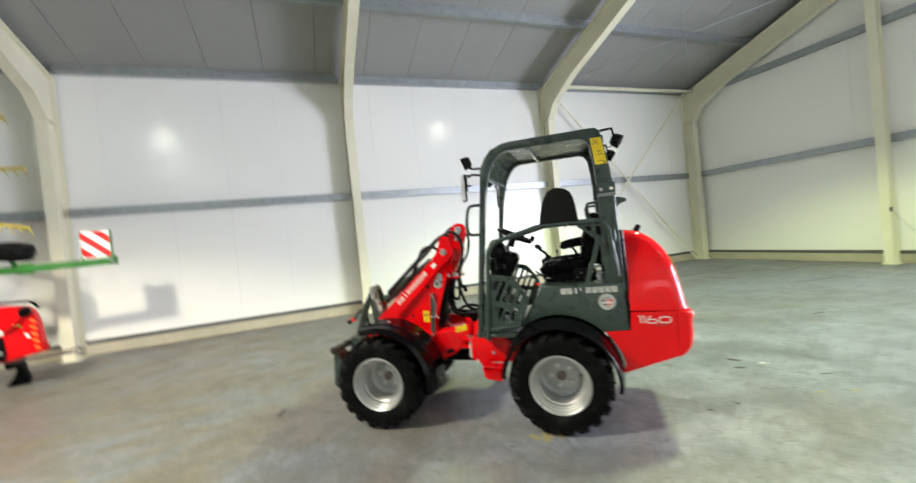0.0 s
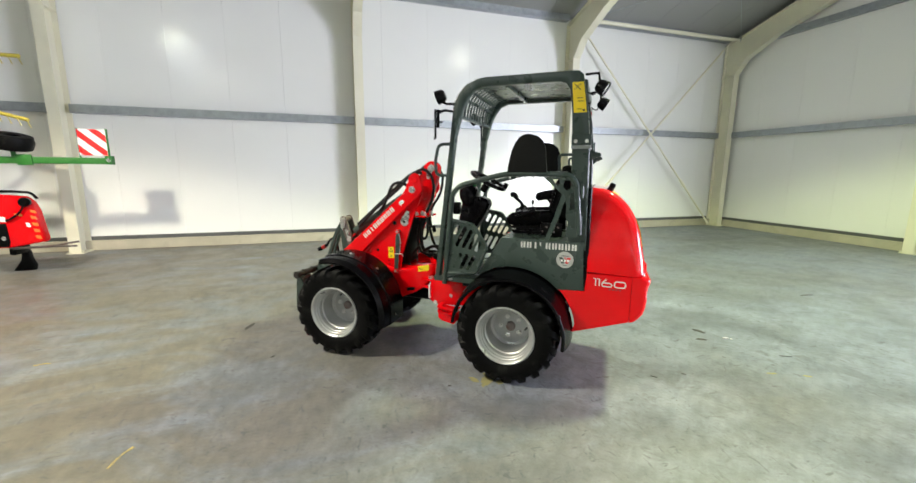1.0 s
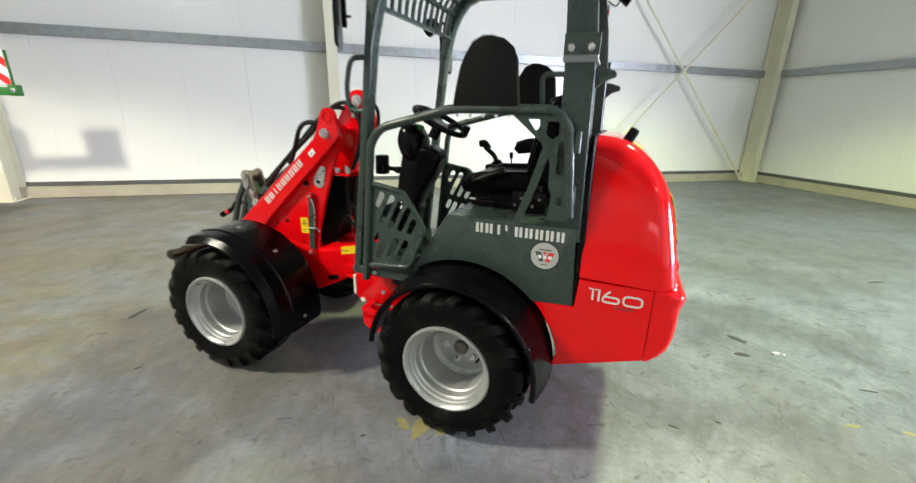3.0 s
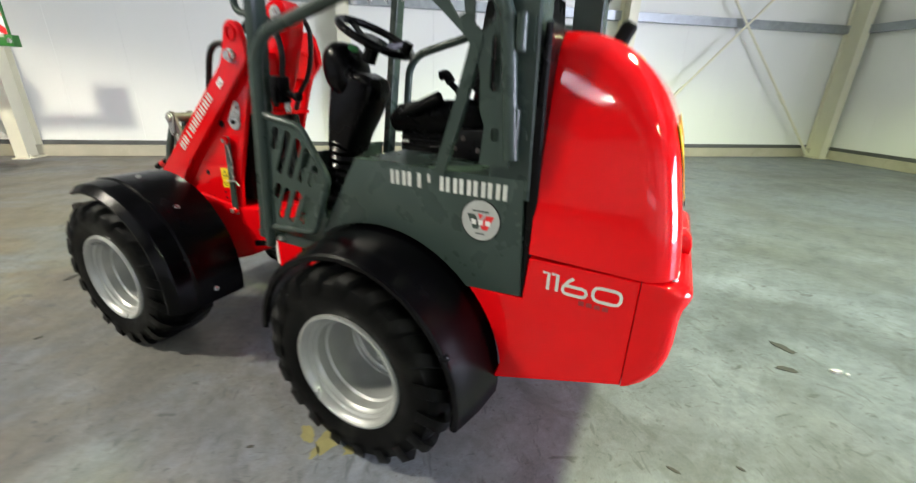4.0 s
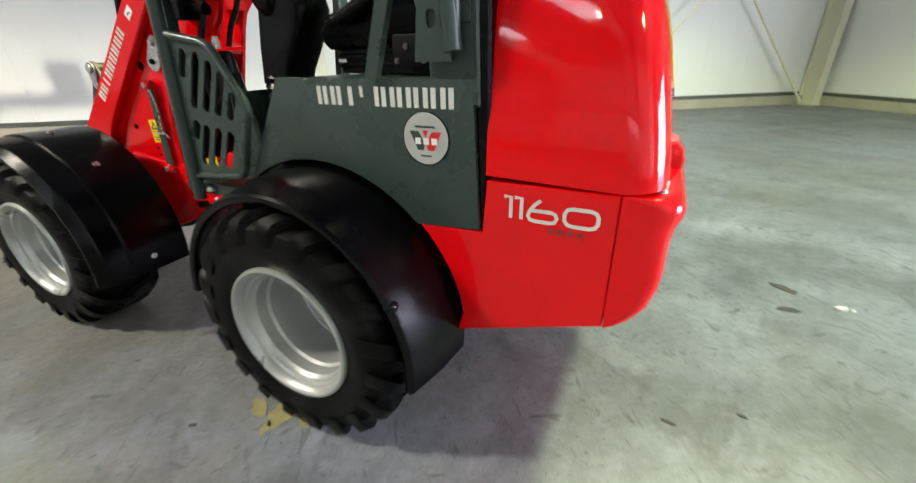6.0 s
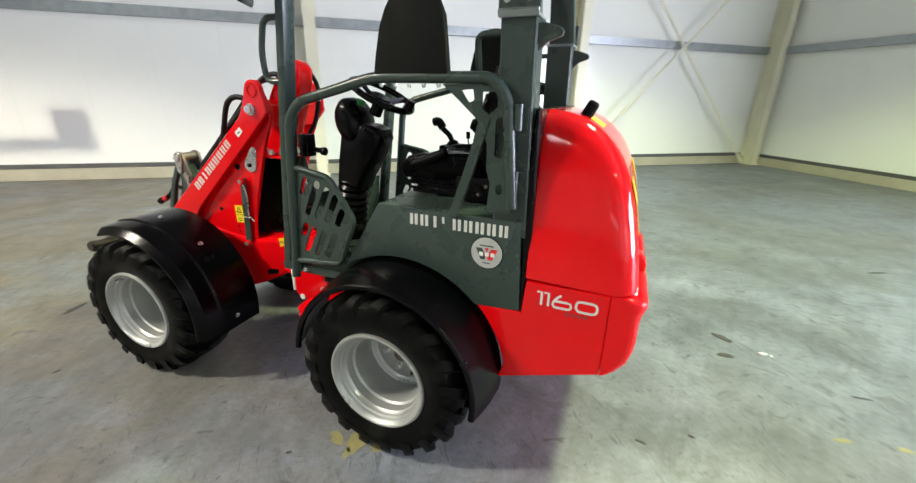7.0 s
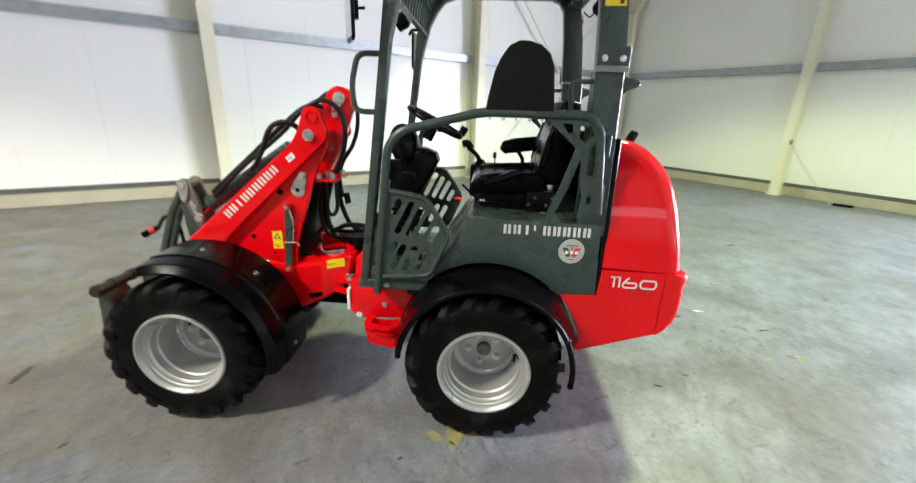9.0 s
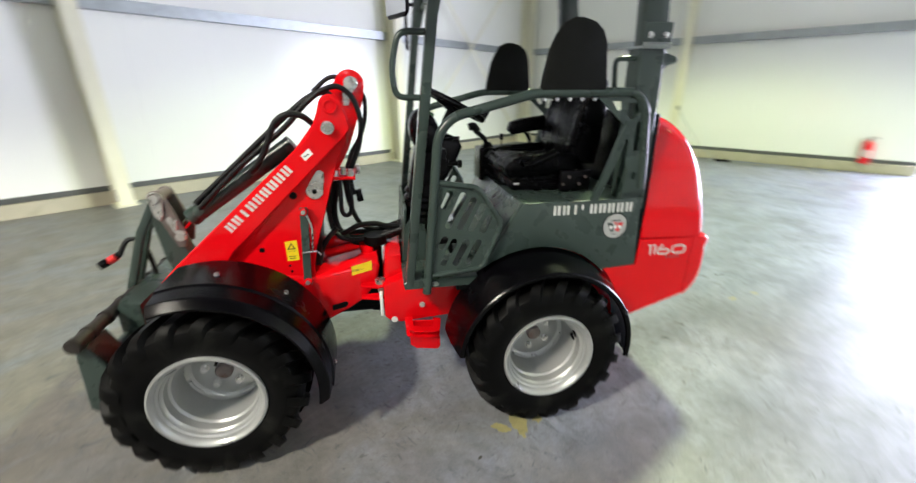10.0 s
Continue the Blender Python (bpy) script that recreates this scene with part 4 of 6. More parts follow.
slab(bm, TOP + [(0.712, 1.50), (0.73, 1.44), (0.80, 1.26), (0.86, 1.16), (1.0, 1.10), (1.05, 1.2), (0.95, 1.38)], -0.045, 0.055, "y", 0.008, 2)
box(bm, (0.80, -0.169, 1.29), (0.93, 0.169, 1.40), 0.01)
head = part("mast_head", bm, RED, loader, "red rounded mast head")
bm = bmesh.new()
slab(bm, [(0.78, 1.132), (0.78, 1.147), (0.93, 1.152), (0.93, 1.137)], -0.1, 0.165, "y", 0.004, 1)
part("valve_shelf", bm, RED, loader)
bm = bmesh.new()
tube(bm, [(0.765, -0.072, 1.555), (0.765, 0.072, 1.555)], 0.024, 20)
tube(bm, [(0.765, 0.06, 1.555), (0.765, 0.08, 1.555)], 0.019, 6)
slab(bm, arc(0.765, 1.555, 0.032, 100, -100, 10) + [(0.772, 1.50), (0.782, 1.46), (0.804, 1.46), (0.806, 1.50)], 0.0605, 0.068, "y", 0.002, 1)
part("mast_pin", bm, ZINC, head, "zinc plated pin with keeper plate")
# Black filler paints the shade inside the mast channel.
bm = bmesh.new()
slab(bm, [(0.955, 1.125), (1.05, 1.125), (1.08, 0.70), (0.985, 0.70)], -0.14, 0.14, "y", 0.015, 2)
part("valve_block", bm, BLACK_PAINT, loader, "black hydraulic valve block")

# boom: two side plates, cross tubes
BOOM = [(1.67, 0.55), (1.655, 0.726), (1.573, 0.805), (0.964, 1.338), (0.935, 1.39), (0.915, 1.44)] + arc(0.856, 1.462, 0.05, 70, -92, 9) + [(0.79, 1.42), (0.785, 1.365), (0.81, 1.335), (1.334, 0.846), (1.60, 0.50), (1.64, 0.47)]
bm = bmesh.new()
slab(bm, BOOM, 0.197, 0.228, "y", 0.005, 1)
boom = part("boom_plate", bm, RED, loader, "red boom side plate with silver lettering bars")
mirrored(boom)
bm = bmesh.new()
for x, z, r in ((1.58, 0.66, 0.05), (1.2, 1.06, 0.035), (0.88, 1.376, 0.045)):
    rod(bm, (x, -0.2, z), (x, 0.2, z), r, 20)
slab(bm, [(1.60, 0.70), (1.16, 1.08), (1.13, 1.03), (1.53, 0.60)], -0.198, 0.198, "y", 0.004, 1)
part("boom_cross_tube", bm, RED, loader)
bm = bmesh.new()
ring = [(0.856 + 0.026 * math.cos(a), 0.229, 1.462 + 0.026 * math.sin(a)) for a in np.linspace(0, 2 * math.pi, 25)]
tube(bm, ring, 0.007, 8)
part("boom_eye", bm, RED, boom, "red bored eye with raised rim")
bolts([(0.876, 0.229, 1.376)], boom, r=0.021, h=0.018)
# keeper plate, lock bar with chain and pin, holes, stickers
bm = bmesh.new()
slab(bm, arc(0.965, 1.095, 0.037, 57, 260, 14) + arc(0.935, 1.17, 0.02, -100, 57, 8), 0.193, 0.199, "y", 0.002, 1)
keeper = part("keeper_plate", bm, ZINC, mast, "zinc plated keeper plate")
bolts([(0.965, 0.2, 1.095)], keeper, r=0.008, mat=BLACK_PAINT)
bolts([(0.936, 0.2, 1.163)], keeper, r=0.011)
bm = bmesh.new()
slab(bm, [(1.003, 1.026), (1.038, 1.026), (1.067, 0.636), (1.03, 0.636)], 0.204, 0.213, "y", 0.002, 1)
lock = part("lock_bar", bm, GREY, mast, "dark grey steel boom safety bar")
for p in ((1.022, 0.198, 1.008), (1.046, 0.198, 0.657)):
    bm = bmesh.new()
    tube(bm, [p, (p[0], 0.226, p[2])], 0.018, 16)
    part("lock_pin", bm, RED, lock)
    bm = bmesh.new()
    tube(bm, [(p[0], 0.224, p[2]), (p[0], 0.232, p[2])], 0.011, 12)
    part("lock_pin_end", bm, ZINC, lock)
bm = bmesh.new()
pts = smooth_line([(1.012, 0.222, 1.0), (0.995, 0.222, 0.93), (1.0, 0.222, 0.86), (1.008, 0.222, 0.81)], 8)
for i in range(0, len(pts) - 1):
    tube(bm, [pts[i], pts[i] + (pts[i + 1] - pts[i]) * 0.8], 0.0045 if i % 2 else 0.003, 6)
part("lock_chain", bm, ZINC, lock, "fine steel chain")
bm = bmesh.new()
tube(bm, [(1.05, 0.225, 0.812), (0.985, 0.225, 0.815)], 0.004, 8)
tube(bm, [(0.985, 0.225, 0.815), (0.968, 0.226, 0.795)], 0.003, 6)
part("cotter_pin", bm, ZINC, lock)
for x, z, r in ((1.23, 0.83, 0.012), (1.06, 1.08, 0.017), (1.115, 0.71, 0.006), (1.12, 0.74, 0.006)):
    bm = bmesh.new()
    tube(bm, [(x, 0.1915, z), (x, 0.1945, z)], r, 14)
    part("mast_hole", bm, BLACK_PAINT, mast)


def sticker(name, poly, y0, mat, parent, marks=(), label=""):
    """A flat label on a side face, with printed bars (x0, x1, z0, z1)."""
    bm = bmesh.new()
    slab(bm, poly, y0, y0 + 0.0012, "y")
    s = part(name, bm, mat, parent, label)
    for (x0, x1, z0, z1), m2 in marks:
        bm = bmesh.new()
        slab(bm, [(x0, z0), (x1, z0), (x1, z1), (x0, z1)], y0 + 0.0013, y0 + 0.002, "y")
        part("print", bm, m2, s)
    return s


sticker("warning_sticker", [(1.128, 0.862), (1.074, 0.866), (1.072, 0.766), (1.126, 0.764)], 0.1925, YELLOW, mast,
        [((1.115, 1.088, 0.775, 0.779), INK), ((1.118, 1.085, 0.786, 0.789), INK), ((1.12, 1.08, 0.812, 0.8135), INK)], "yellow warning label")
bm = bmesh.new()
tri = [(1.121, 0.822), (1.101, 0.855), (1.081, 0.822)]
pierced(bm, tri, [[(1.112, 0.827), (1.101, 0.846), (1.09, 0.827)]], 0.1938, 0.1944)
part("warning_triangle", bm, INK, mast)
sticker("warning_sticker", [(0.839, 0.709), (0.738, 0.731), (0.739, 0.681), (0.839, 0.66)], 0.2012, YELLOW, front_frame,
        [((0.84, 0.80, 0.683, 0.686), INK), ((0.84, 0.78, 0.69, 0.692), INK)], "yellow label")
sticker("lift_sticker", [(1.0, 1.262), (0.965, 1.291), (0.948, 1.268), (0.982, 1.238)], 0.2286, WHITE_PRINT, boom,
        [((0.975, 0.965, 1.262, 1.268), INK), ((0.985, 0.976, 1.256, 1.262), INK)], "small white label")


def strokes(paths, origin, along, up, y, width, mat, parent, name, label=""):
    """Flat printed strokes on a side face; each path is in units along and up."""
    made = None
    for path in paths:
        bm = bmesh.new()
        pts = [Vector((origin[0] + along[0] * u + up[0] * v, y, origin[1] + along[1] * u + up[1] * v)) for u, v in path]
        tube(bm, pts, 0.0, 4, flat=(0.0008, width / 2))
        made = part(name, bm, mat, parent, label)
    return made


# word bars (a maker's name, as plain strokes) on boom and side panel
def name_bars(origin, along, up, y, width, parent, missing=()):
    n = 9
    size = math.hypot(*along)
    for i in range(n):
        u0 = i / n
        if i in missing:
            strokes([[(u0 + 0.02, 1.0), (u0 + 0.024, 0.45)]], origin, along, up, y, width * 0.7, SILVER_PRINT, parent, "letter_bar")
            continue
        stems = (0.048,) if i == 2 else (0.022, 0.072)
        for st_u in stems:
            strokes([[(u0 + st_u, 0.98), (u0 + st_u, 0.02)]], origin, along, up, y, size * 0.031, SILVER_PRINT, parent, "letter_bar")


name_bars((1.33, 0.934), (-0.298, 0.266), (0.029, 0.031), 0.2287, 0.012, boom)
name_bars((-0.088, 0.986), (-0.405, 0.0), (0.0, 0.046), 0.4327, 0.0125, side, (3,))

# model number in silver on the rear frame
W = 0.0085
ONE = [(0.0, 1.0), (0.3, 1.0), (0.3, 0.0)]
SIX = [(0.5, 1.0), (0.25, 0.75), (0.05, 0.42), (0.0, 0.22), (0.1, 0.04), (0.3, 0.0), (0.95, 0.0), (1.12, 0.06), (1.2, 0.25), (1.12, 0.44), (0.95, 0.5), (0.15, 0.5)]
OH = [(0.3, 0.0), (1.0, 0.0), (1.2, 0.07), (1.3, 0.25), (1.3, 0.55), (1.2, 0.74), (1.0, 0.8), (0.3, 0.8), (0.1, 0.74), (0.0, 0.55), (0.0, 0.25), (0.1, 0.07), (0.3, 0.0)]
for glyph, u in ((ONE, 0.0), (ONE, 0.46), (SIX, 1.05), (OH, 2.55)):
    strokes([glyph], (-0.607 - u * 0.0545, 0.752), (-0.0545, 0.0), (0, 0.05), 0.4312, W, SILVER_PRINT, rear_frame, "model_number")

# round badge on the side panel
bm = bmesh.new()
slab(bm, [(-0.408 + 0.062 * math.cos(a), 0.918 + 0.062 * math.sin(a)) for a in np.linspace(0, 2 * math.pi, 40, endpoint=False)], 0.4325, 0.4342, "y", 0.0005, 1)
badge = part("badge", bm, BADGE_SILVER, side, "round silver badge with grey and red shapes")
for poly, m2 in (([(-0.355, 0.94), (-0.385, 0.94), (-0.405, 0.905), (-0.40, 0.885), (-0.38, 0.885)], GREY), ([(-0.461, 0.94), (-0.431, 0.94), (-0.408, 0.905), (-0.416, 0.885), (-0.436, 0.885)], RED_PRINT),
                 ([(-0.398, 0.943), (-0.418, 0.943), (-0.408, 0.922)], RED_PRINT), ([(-0.375, 0.956), (-0.441, 0.956), (-0.441, 0.950), (-0.375, 0.950)], GREY), ([(-0.39, 0.871), (-0.426, 0.871), (-0.426, 0.866), (-0.39, 0.866)], GREY)):
    bm = bmesh.new()
    slab(bm, [(-0.408 + 0.8 * (x + 0.408), 0.916 + 0.8 * (z - 0.916)) for x, z in poly], 0.4343, 0.4349, "y")
    part("badge_shape", bm, m2, badge)
bm = bmesh.new()
for k in range(3):
    slab(bm, [(-0.38 - k * 0.022, 0.905), (-0.395 - k * 0.022, 0.905), (-0.395 - k * 0.022, 0.92), (-0.38 - k * 0.022, 0.92)], 0.4350, 0.4354, "y")
part("badge_shape", bm, WHITE_PRINT, badge)
bm = bmesh.new()
tube(bm, [(-0.408 + 0.0615 * math.cos(a), 0.4335, 0.918 + 0.0615 * math.sin(a)) for a in np.linspace(0, 2 * math.pi, 41)], 0.0016, 6)
part("badge_rim", bm, BLACK_PLASTIC, badge, "dark rim")

# ---- tilt cylinder, link and quick coupler ----
bm = bmesh.new()
tube(bm, [(1.06, 0.0, 1.29), (1.10, 0.0, 1.263), (1.55, 0.0, 0.962)], 0.041, 18)
cyl = part("tilt_cylinder", bm, GREY, loader, "dark grey hydraulic tilt cylinder")
bm = bmesh.new()
tube(bm, [(1.54, 0.0, 0.977), (1.62, 0.0, 0.9)], 0.018, 14)
part("piston_rod", bm, CHROME, cyl, "polished piston rod")
bm = bmesh.new()
tube(bm, [(1.535, 0.0, 0.972), (1.56, 0.0, 0.955)], 0.044, 18)
part("cylinder_gland", bm, GREY, cyl)
for sgn in (1, -1):
    bm = bmesh.new()
    slab(bm, arc(1.665, 1.07, 0.034, 60, -70, 8) + [(1.575, 0.90), (1.59, 0.83), (1.62, 0.83), (1.64, 0.88), (1.70, 1.05)], 0.045 * sgn, 0.06 * sgn, "y", 0.002, 1)
    part("link_plate", bm, WORN, loader, "worn steel link plate")
bm = bmesh.new()
tube(bm, [(1.665, -0.07, 1.07), (1.665, 0.07, 1.07)], 0.026, 20)
part("link_pin", bm, WORN, loader, "rust-brown steel pin")
bm = bmesh.new()
slab(bm, arc(1.665, 1.07, 0.03, 90, -90, 10) + [(1.645, 1.0), (1.66, 0.965), (1.685, 0.985)], 0.062, 0.07, "y", 0.002, 1)
tube(bm, [(1.665, 0.068, 1.07), (1.665, 0.08, 1.07)], 0.019, 18)
part("link_keeper", bm, ZINC, loader, "zinc plated keeper plate")
bm = bmesh.new()
slab(bm, arc(1.60, 0.89, 0.028, 170, 370, 10) + [(1.60, 0.96), (1.63, 0.985), (1.645, 0.97)], 0.062, 0.069, "y", 0.002, 1)
tube(bm, [(1.60, 0.066, 0.885), (1.60, 0.078, 0.885)], 0.019, 18)
part("link_keeper", bm, ZINC, loader)
bm = bmesh.new()
slab(bm, [(1.66, 1.02), (1.72, 1.0), (1.70, 0.78), (1.66, 0.62), (1.55, 0.62), (1.60, 0.84)], -0.04, 0.04, "y", 0.006, 1)
part("boom_lug", bm, GREY, loader, "dark grey boom lug")
bm = bmesh.new()
slab(bm, [(1.675, 1.085), (1.70, 1.06), (1.79, 0.91), (1.885, 0.66), (1.93, 0.52), (1.90, 0.50), (1.85, 0.65), (1.758, 0.895), (1.672, 1.04)], 0.02, 0.05, "y", 0.008, 2)
slab(bm, [(1.675, 1.085), (1.70, 1.06), (1.79, 0.91), (1.885, 0.66), (1.93, 0.52), (1.90, 0.50), (1.85, 0.65), (1.758, 0.895), (1.672, 1.04)], -0.05, -0.02, "y", 0.008, 2)
part("tilt_lever", bm, GREY, loader, "dark grey tilt lever")
bm = bmesh.new()
for y0, y1 in ((0.36, 0.50), (-0.50, -0.36)):
    slab(bm, [(1.86, 0.585), (1.905, 0.585), (1.925, 0.30), (1.88, 0.26), (1.80, 0.32), (1.82, 0.5)], y0, y1, "y", 0.006, 1)
box(bm, (1.82, -0.37, 0.3), (1.87, 0.37, 0.5), 0.008)
slab(bm, [(1.872, 0.60), (1.85, 0.65), (1.77, 0.63), (1.78, 0.40), (1.872, 0.40)], -0.26, 0.26, "y", 0.01, 2)
coupler = part("quick_coupler", bm, GREY, loader, "dark grey quick coupler frame")
bm = bmesh.new()
rod(bm, (1.885, -0.53, 0.605), (1.885, 0.53, 0.605), 0.026, 18)
for y in (0.51, 0.42, 0.3, 0.16, -0.1, -0.3):
    rod(bm, (1.885, y - 0.012, 0.605), (1.885, y + 0.012, 0.605), 0.031, 18)
part("coupler_bar", bm, GRIMY, coupler, "grimy dark steel coupler bar")
bolts([(1.913, 0.45, 0.44), (1.92, 0.4, 0.34)], coupler, (1, 0, 0), 0.014)
hose([(1.80, -0.06, 0.56), (1.80, -0.05, 0.70), (1.805, -0.04, 0.80), (1.825, -0.03, 0.852), (1.86, -0.02, 0.86), (1.885, -0.01, 0.83), (1.90, 0.0, 0.795)], 0.011, label="black coupling hose hanging loose")
bm = bmesh.new()
tube(bm, [(1.90, 0.0, 0.80), (1.925, 0.005, 0.782), (1.975, 0.012, 0.757)], 0.015, 12)
rod(bm, (1.955, 0.01, 0.767), (1.985, 0.014, 0.752), 0.02, 14)
plug = part("hose_coupling", bm, BLACK_PLASTIC, loader)
bm = bmesh.new()
tube(bm, [(1.915, 0.004, 0.788), (1.945, 0.008, 0.772)], 0.019, 14)
part("coupling_cap", bm, RED_PRINT, plug, "red dust cap")

# hydraulic hoses over the mast and along the boom
hose([(0.80, 0.09, 1.17), (0.755, 0.085, 1.27), (0.735, 0.082, 1.37), (0.745, 0.08, 1.45), (0.775, 0.082, 1.51), (0.83, 0.09, 1.543), (0.90, 0.10, 1.52), (0.975, 0.10, 1.464), (1.074, 0.09, 1.366), (1.30, 0.07, 1.19), (1.50, 0.05, 1.01)], 0.0125)
hose([(0.82, 0.02, 1.49), (0.88, 0.06, 1.515), (0.94, 0.075, 1.505), (1.02, 0.075, 1.45), (1.12, 0.06, 1.37), (1.32, 0.04, 1.20), (1.52, 0.03, 1.03)], 0.0125)
hose([(0.95, -0.09, 1.52), (0.86, -0.085, 1.585), (0.77, -0.08, 1.57), (0.715, -0.075, 1.51), (0.705, -0.07, 1.46), (0.715, -0.07, 1.38), (0.745, -0.07, 1.30), (0.79, -0.06, 1.23), (0.82, -0.05, 1.15)], 0.0115)
hose([(0.94, 0.12, 1.38), (0.985, 0.15, 1.422), (1.045, 0.16, 1.428), (1.10, 0.16, 1.39), (1.15, 0.15, 1.29), (1.20, 0.13, 1.215), (1.24, 0.11, 1.18)], 0.0135)
# hoses hanging below the valve shelf and the coil on the front frame
hose([(0.815, 0.03, 1.13), (0.813, 0.035, 1.05), (0.812, 0.04, 0.98), (0.825, 0.05, 0.938), (0.845, 0.055, 0.932), (0.862, 0.06, 0.96), (0.86, 0.065, 1.05), (0.858, 0.07, 1.13)], 0.0115)
hose([(0.81, -0.02, 1.14), (0.806, -0.02, 1.08), (0.80, -0.02, 1.04), (0.795, -0.02, 1.02)], 0.0115)
for k, (dx, dy) in enumerate(((0.0, 0.0), (-0.022, 0.03), (0.018, -0.035), (0.004, 0.055))):
    hose([(0.90 + dx, -0.06 + dy, 1.13), (0.945 + dx, -0.07 + dy, 0.98), (0.95 + dx, -0.075 + dy, 0.88), (0.925 + dx, -0.07 + dy, 0.81), (0.86 + dx, -0.06 + dy, 0.772 + dx), (0.76, -0.05 + dy, 0.775 + dx), (0.68, -0.04 + dy, 0.795 + dx), (0.58, -0.03 + dy, 0.83 + dx)], 0.0135)
hose([(0.90, 0.0, 0.85), (0.945, 0.01, 0.805), (0.985, 0.02, 0.75), (1.005, 0.025, 0.71), (1.0, 0.03, 0.68), (0.97, 0.03, 0.66)], 0.0145)
hose([(0.93, -0.03, 0.79), (0.88, -0.02, 0.815), (0.812, -0.015, 0.85), (0.724, -0.015, 0.856), (0.673, -0.02, 0.84), (0.60, -0.03, 0.83)], 0.0145)
hose([(0.87, -0.06, 1.12), (0.85, -0.08, 0.95), (0.80, -0.09, 0.83), (0.70, -0.08, 0.80), (0.60, -0.06, 0.84)], 0.0135)
bm = bmesh.new()
tube(bm, [(0.80, -0.02, 1.045), (0.79, -0.02, 0.983)], 0.017, 12)
part("hose_cap", bm, BLACK_PLASTIC, loader, "black hose end cap")
for x, y, z in ((0.80, 0.14, 1.165), (0.835, 0.10, 1.17), (0.87, 0.14, 1.16), (0.79, 0.05, 1.17)):
    bm = bmesh.new()
    tube(bm, [(x, y, z - 0.03), (x, y, z + 0.015)], 0.013, 10)
    tube(bm, [(x, y, z - 0.012), (x, y, z + 0.002)], 0.017, 6)
    part("hydraulic_fitting", bm, ZINC, loader)
bm = bmesh.new()
tube(bm, smooth_line([(0.87, 0.15, 1.16), (0.885, 0.16, 1.20), (0.90, 0.16, 1.185), (0.90, 0.165, 1.215)], 5), 0.004, 6)
part("shutoff_lever", bm, ZINC, loader)
# pivot between front and rear frame
bm = bmesh.new()
rod(bm, (0.745, 0.0, 0.36), (0.745, 0.0, 0.77), 0.045, 20)
rod(bm, (0.73, 0.0, 0.752), (0.73, 0.0, 0.80), 0.062, 20)
box(bm, (0.60, -0.12, 0.46), (0.80, 0.12, 0.56), 0.012)
part("pivot_joint", bm, BLACK_PAINT, loader, "black articulation joint")
bm = bmesh.new()
for z in (0.60, 0.535):
    slab(bm, [(0.80, 0.2), (0.70, 0.195), (0.675, 0.215), (0.68, 0.25), (0.72, 0.262), (0.80, 0.23)], z, z + 0.014, "z", 0.003, 1)
part("pivot_bracket", bm, RED, front_frame)
bm = bmesh.new()
tube(bm, [(0.705, 0.228, 0.52), (0.705, 0.228, 0.635)], 0.014, 14)
tube(bm, [(0.705, 0.228, 0.617), (0.705, 0.228, 0.64)], 0.024, 16)
part("pivot_pin", bm, ZINC, front_frame)
bm = bmesh.new()
tube(bm, [(0.69, 0.235, 0.575), (0.62, 0.24, 0.57), (0.56, 0.23, 0.57)], 0.012, 10)
part("steering_rod", bm, ZINC, loader)
bm = bmesh.new()
box(bm, (0.706, 0.225, 0.455), (0.722, 0.275, 0.575), 0.003)
part("chassis_tag", bm, WHITE_PRINT, loader, "narrow cream tag")
# Unseen block, added to stop low gate light passing under the machine.
bm = bmesh.new()
slab(bm, [(-0.40, 0.42), (-0.36, 0.31), (-0.25, 0.28), (0.22, 0.28), (0.30, 0.32), (0.32, 0.44), (-0.3, 0.5), (-0.40, 0.5)], -0.27, 0.27, "y", 0.02, 2)
part("engine_sump", bm, BLACK_PAINT, loader, "black underside of the engine and gearbox")
bm = bmesh.new()
rod(bm, (1.1, 0.0, 0.40), (0.1, 0.0, 0.40), 0.05, 16)
part("drive_shaft", bm, BLACK_PAINT, loader)
for x in (REAR, FRONT):
    bm = bmesh.new()
    rod(bm, (x, -0.42, AXLE), (x, 0.42, AXLE), 0.06, 20)
    lathe(bm, [(0.0, -0.13), (0.1, -0.12), (0.13, 0.0), (0.1, 0.12), (0.0, 0.13)], (x, 0, AXLE), n=24)
    part("axle", bm, BLACK_PAINT, loader, "black axle tube")

# ---- cab: seat, console, steering, levers ----
bm = bmesh.new()
box(bm, (-0.29, -0.19, 1.051), (0.03, 0.19, 1.155), 0.012)
for z in (1.075, 1.1, 1.125):
    box(bm, (-0.295, -0.195, z - 0.006), (0.036, 0.195, z + 0.006), 0.004, 1)
seat_base = part("seat_suspension", bm, BLACK_PLASTIC, loader, "black seat suspension with folded bellows")
bm = bmesh.new()
slab(bm, [(0.07, 1.165), (0.078, 1.2), (0.055, 1.228), (0.0, 1.24), (-0.2, 1.238), (-0.29, 1.252), (-0.31, 1.18), (-0.1, 1.148), (0.05, 1.148)], -0.22, 0.22, "y", 0.022, 4)
part("seat_cushion", bm, VINYL, loader, "black vinyl seat cushion")
